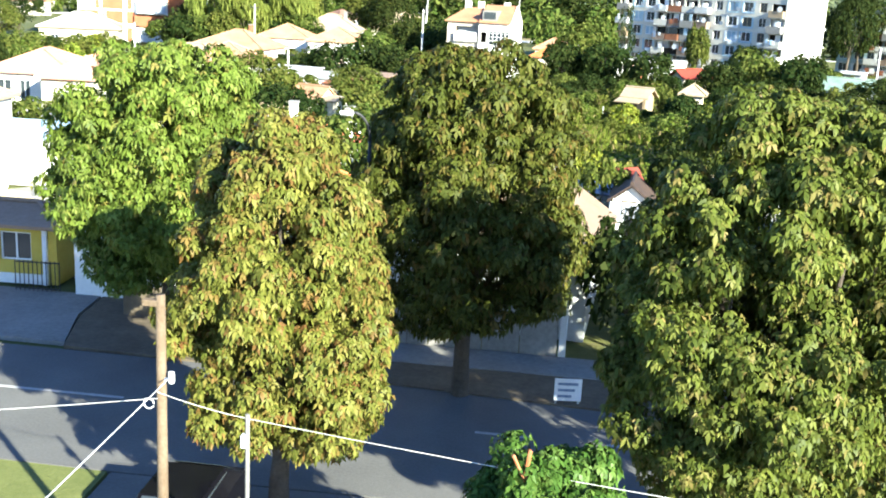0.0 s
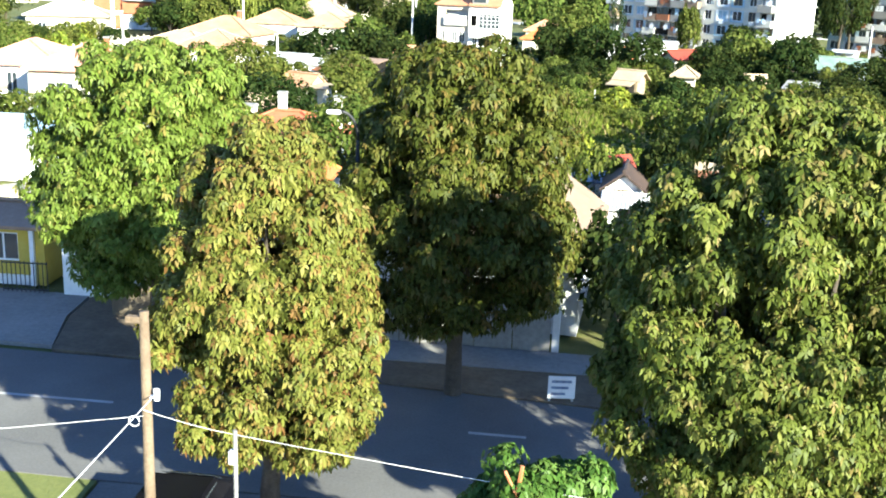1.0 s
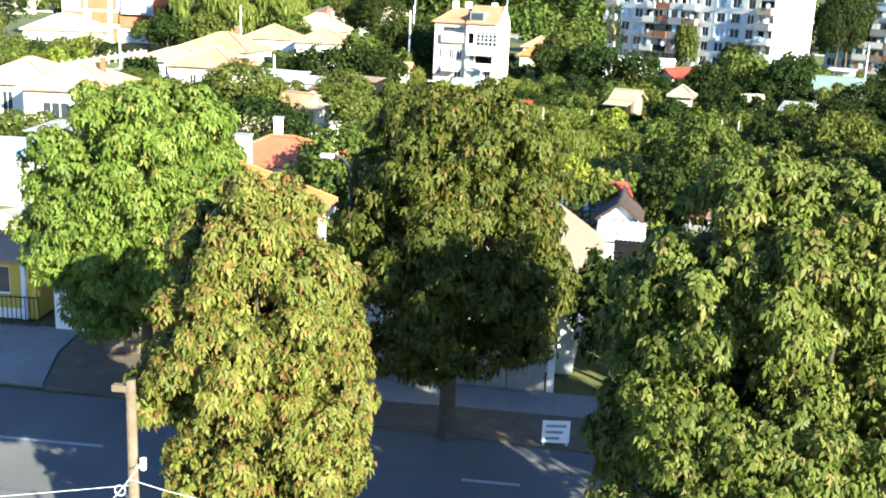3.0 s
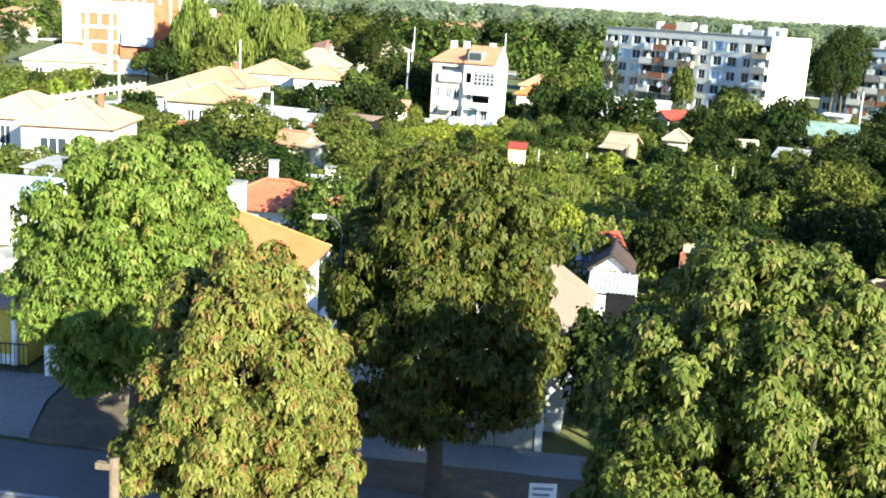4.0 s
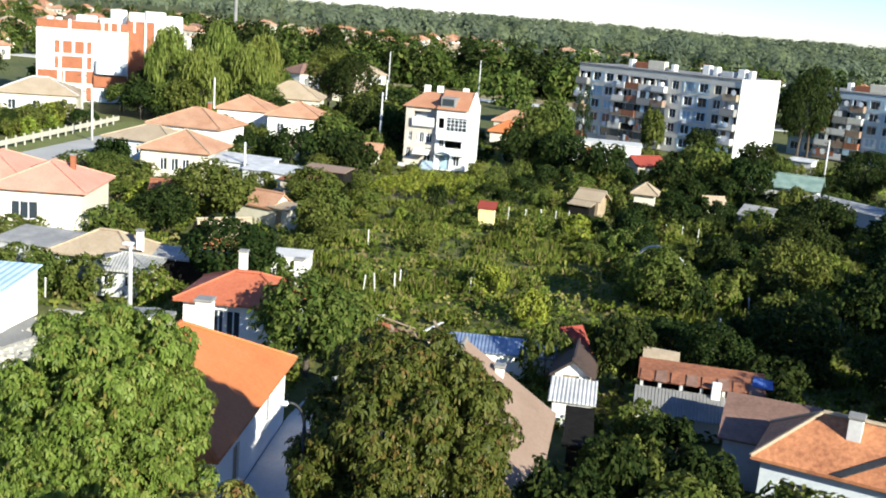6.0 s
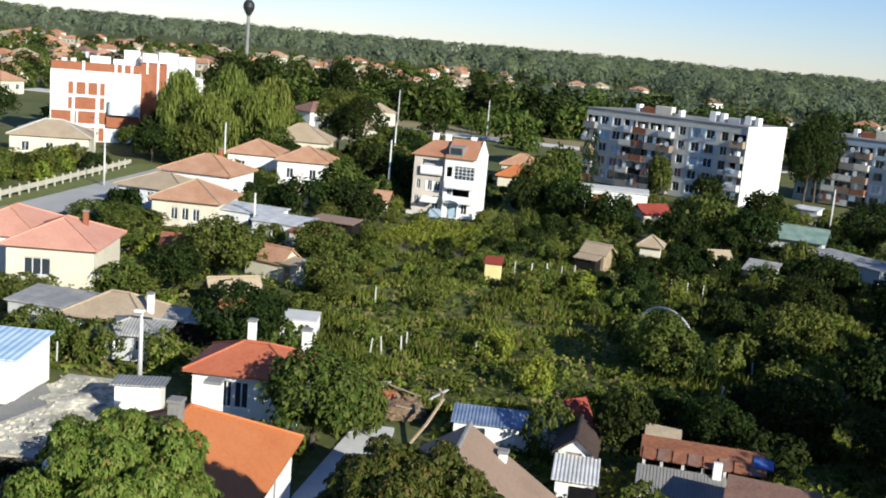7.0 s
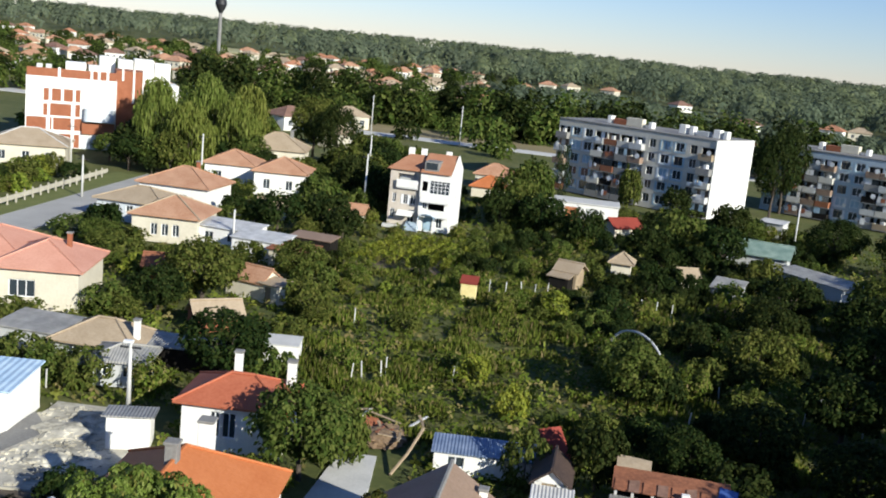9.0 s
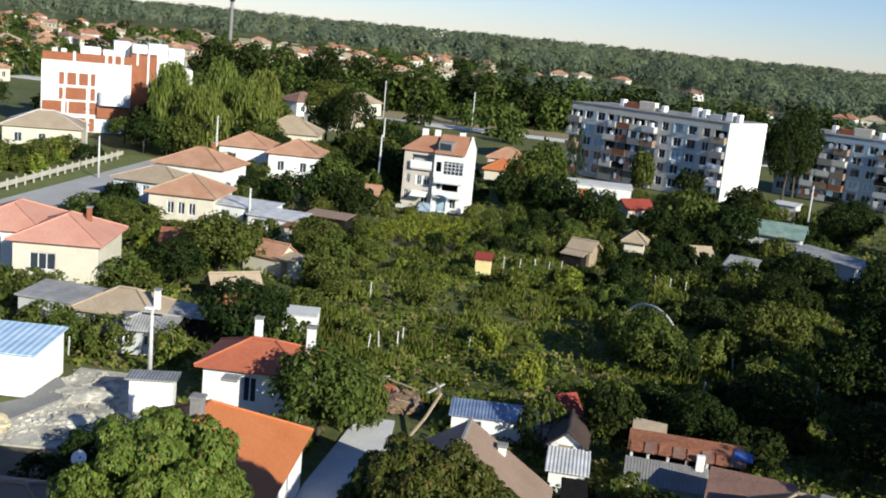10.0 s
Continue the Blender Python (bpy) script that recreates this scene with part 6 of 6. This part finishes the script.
# weeds over the open plot and gardens
wr = np.random.default_rng(8)
n = 30000
wy = 44 + 110 * wr.random(n) ** 1.3
wx = -34 + (58 + (wy - 44) * 0.55) * wr.random(n)
keep = ~(((wx > -33) & (wx < -17) & (wy < 54)) | ((wx > -9) & (wx < -3.5) & (wy < 56)) | ((np.abs(wx + 13) < 3.4) & (np.abs(wy - 51.3) < 2.8)))
wx, wy = wx[keep], wy[keep]
patch = np.array([noise.noise((a * 0.12, b * 0.12, 0.3)) for a, b in zip(wx, wy)])
hgt = np.clip(0.25 + 0.55 * (patch + 0.4), 0.08, 0.9)
wp = np.stack([wx, wy, hgt * wr.random(len(wx))], 1)
wo = wr.normal(size=(len(wx), 3)) * 0.5 + np.array([0, 0, 0.4])
weeds = new("weeds", leaf_cloud("weeds", wp, wo, 0.36, "leaf_weed", 3, 0.2, 9))
tagged(weeds, "tall weeds and grass over the open plot", "weeds", kind="stuff")


def weed_tufts(n, seed):
    """Upright weed stalks in clumps over the open plot, each a tuft of narrow blades."""
    rng = np.random.default_rng(seed)
    y = 54 + 62 * rng.random(n) ** 1.15
    x = -16 + (40 + (y - 54) * 0.45) * rng.random(n)
    lump = np.array([noise.noise((a * 0.35, b * 0.35, 1.7)) + 0.6 * noise.noise((a * 0.1, b * 0.1, 4.2)) for a, b in zip(x, y)])
    keep = (lump > 0.0) & ~((np.abs(x + 9.2) < 7.2) & (y > 97)) & ~((np.abs(x + 13) < 4) & (y < 54)) & ~((np.abs(x) < 3.2) & (y < 54))
    x, y, lump = x[keep], y[keep], lump[keep]
    m = len(x)
    h = np.clip(0.35 + 0.9 * lump, 0.25, 1.25) * rng.uniform(0.6, 1.3, m)
    verts, faces = [], []
    for k in range(4):
        a = rng.uniform(0, 2 * math.pi, m)
        lean = rng.uniform(0.05, 0.35, m) * h
        wd = rng.uniform(0.035, 0.09, m)
        bx, by = x + rng.normal(0, 0.12, m), y + rng.normal(0, 0.12, m)
        z = np.zeros(m)
        c, s_ = np.cos(a), np.sin(a)
        p = np.stack([np.stack([bx, by, z], 1),
                      np.stack([bx + c * lean * 0.4 + s_ * wd, by + s_ * lean * 0.4 - c * wd, h * 0.55], 1),
                      np.stack([bx + c * lean, by + s_ * lean, h * rng.uniform(0.8, 1.1, m)], 1),
                      np.stack([bx + c * lean * 0.4 - s_ * wd, by + s_ * lean * 0.4 + c * wd, h * 0.55], 1)], 1)
        verts.append(p.reshape(-1, 3))
        faces.append(np.arange(m * 4).reshape(m, 4) + k * m * 4)
    me = bpy.data.meshes.new("tall_weeds")
    me.from_pydata(np.concatenate(verts).tolist(), [], np.concatenate(faces).tolist())
    me.materials.append(M["leaf_weed"])
    return tagged(new("tall_weeds", me), "upright clumps of tall weeds and dry stalks", "weeds", kind="stuff")


weed_tufts(34000, 77)

# far village houses
far_kinds = []
for k, (wall, roof) in enumerate((("white_wall", "worn_orange_roof"), ("cream_wall", "old_roof"), ("white_wall", "old_rust_roof"), ("cream_wall", "tan_roof"))):
    far_kinds.append((wall, roof))
first = {}
far_spots = []
for k in range(230):
    y = rs.uniform(225, 680)
    x = rs.uniform(-0.62, -0.03) * y + 0
    if x > -0.15 * y and y < 330:
        continue
    if abs(y - (276 - 0.36 * (x + 37))) < 22 and x > -95:
        continue
    if any((x - a) ** 2 + (y - b) ** 2 < 13 ** 2 for a, b in far_spots):
        continue
    far_spots.append((x, y))
for x, y in ((1.3, 517), (14, 590), (27, 596), (49, 594), (75, 503), (85, 398), (122, 418), (133, 420), (160, 424), (62, 300)):
    far_spots.append((x, y))
for k, (x, y) in enumerate(far_spots):
    wall, roof = far_kinds[rs.choice((0, 1, 1, 2, 3, 3))]
    zz = max(0.0, min(1.0, (y - 300) / 700) * 6) - 0.1
    rz = rs.uniform(-35, 60)
    if (wall, roof) in first:
        copy_thing(first[(wall, roof)], pose(x, y, zz, 0, 0, rz))
    else:
        first[(wall, roof)] = house("house", "far village house with %s hipped roof" % roof.replace("_roof", " tiled").replace("_", " "), x, y, rz, 8.6, 7.0, 3.2, 1.9, wall, roof, z=zz, group="far village houses", wins={"front": [(1.2, 1, 1.2, 1.3), (3.8, 1, 1.2, 1.3), (6.3, 1, 1.2, 1.3)], "right": [(1.5, 1, 1.1, 1.3), (4.5, 1, 1.1, 1.3)]})
for k in range(340):
    y = rs.uniform(215, 640)
    x = rs.uniform(-0.65, 0.0) * y
    if any((x - a) ** 2 + (y - b) ** 2 < 6.5 ** 2 for a, b in far_spots):
        continue
    zz = max(0.0, min(1.0, (y - 300) / 700) * 6) - 0.1
    far_tree(rs.choice(("leaf_dark_shade", "leaf_mixed", "leaf_mixed")), x, y, rs.uniform(2.6, 4.8), rs.uniform(4, 7.5), zz)


for leaf, crowns in FAR_TREES.items():
    me = leaf_cloud("far_trees", np.concatenate([q[0] for q in crowns]), np.concatenate([q[1] for q in crowns]), np.concatenate([q[2] for q in crowns]), leaf, 1, 0.3, 61, 0.35)
    tagged(new("far_trees", me), "%s broadleaf trees among the far houses and along the pale road" % ("dark" if leaf == "leaf_dark_shade" else "green"), "trees", kind="stuff")

for x0, x1, y0, y1 in ((-330, -215, 640, 720), (-215, -165, 655, 735), (-420, -345, 600, 690)):
    bm = bmesh.new()
    slab(bm, [(x, y, min(1.0, (y - 300) / 700) * 6 + 0.35) for x, y in ((x0, y0), (x1, y0), (x1, y1), (x0, y1))], 0.5)
    lone("far_field", bm, "far_stubble", "pale yellow harvested field on the edge of the village", "field", kind="structure")


def far_hill(x, y):
    """Height of the wooded hills behind the village."""
    b = min(1.0, max(0.0, (y - 560) / 900))
    return min(1.0, max(0.0, (y - 300) / 700)) * 6 + b * (6 + 5 * noise.noise((x * 0.0016, 2.0, 0.5)) + 3 * noise.noise((x * 0.005, 5.0, 0.5)))


def woods(name, n, ylo, yhi, xlo, xhi, hlo, hhi, size, material, seed, label, density):
    rng = np.random.default_rng(seed)
    P, O = [], []
    for k in range(n):
        y = ylo + (yhi - ylo) * rng.random() ** 0.8
        x = rng.uniform(xlo, xhi) * y
        r = rng.uniform(5.0, 9.0)
        h = rng.uniform(hlo, hhi)
        if -425 < x < -160 and 590 < y < 745:
            continue
        # low orchards as far as the last houses, tall woods behind them
        q = min(1.0, max(0.0, (x / y - 0.1) / 0.1))
        if x / y > -0.05 and y < 612 - 180 * q:
            h = min(h, 21.5 - (0.0285 + 0.0135 * q) * y - far_hill(x, y)) * rng.uniform(0.75, 1.0)
            if h < 3.0 or material == "leaf_forest_haze_pale" or any((x - a) ** 2 + (y - b) ** 2 < 81 for a, b in far_spots):
                continue
            r = min(r, h * 0.55)
        m = int(density)
        u = rng.normal(size=(m, 3))
        u[:, 1] = -np.abs(u[:, 1]) * 0.8
        u[:, 2] = np.abs(u[:, 2]) * 1.1 - 0.25
        u /= np.linalg.norm(u, axis=1, keepdims=True)
        P.append(np.array([x, y, far_hill(x, y) + h - r]) + u * np.array([r, r, r * 0.95]) * rng.uniform(0.8, 1.1, (m, 1)))
        O.append(u)
    me = leaf_cloud(name, np.concatenate(P), np.concatenate(O), size, material, 1, 0.2, seed, 0.2)
    return tagged(new(name, me), label, "woods", kind="stuff")


# both far leaf tones carry the distance haze in their colour
woods("pale_woods", 420, 430, 900, -0.05, 0.62, 11, 18, 1.9, "leaf_forest_haze_pale", 23, "far woods trees with haze put into their paler grey green leaf colour", 120)
woods("pale_hill_woods", 420, 640, 1500, -0.62, 0.62, 11.5, 17.5, 3.2, "leaf_forest_haze_pale", 24, "trees on the wooded hills with haze put into their paler leaf colour", 52)
woods("far_woods", 1150, 290, 900, -0.05, 0.62, 8, 16, 1.85, "leaf_forest_haze", 21, "far dense woods behind the village, their green greyed to stand in for haze", 105)
woods("hill_woods", 1500, 640, 1500, -0.62, 0.62, 11, 17, 3.4, "leaf_forest_haze", 22, "wooded hills along the horizon", 52)
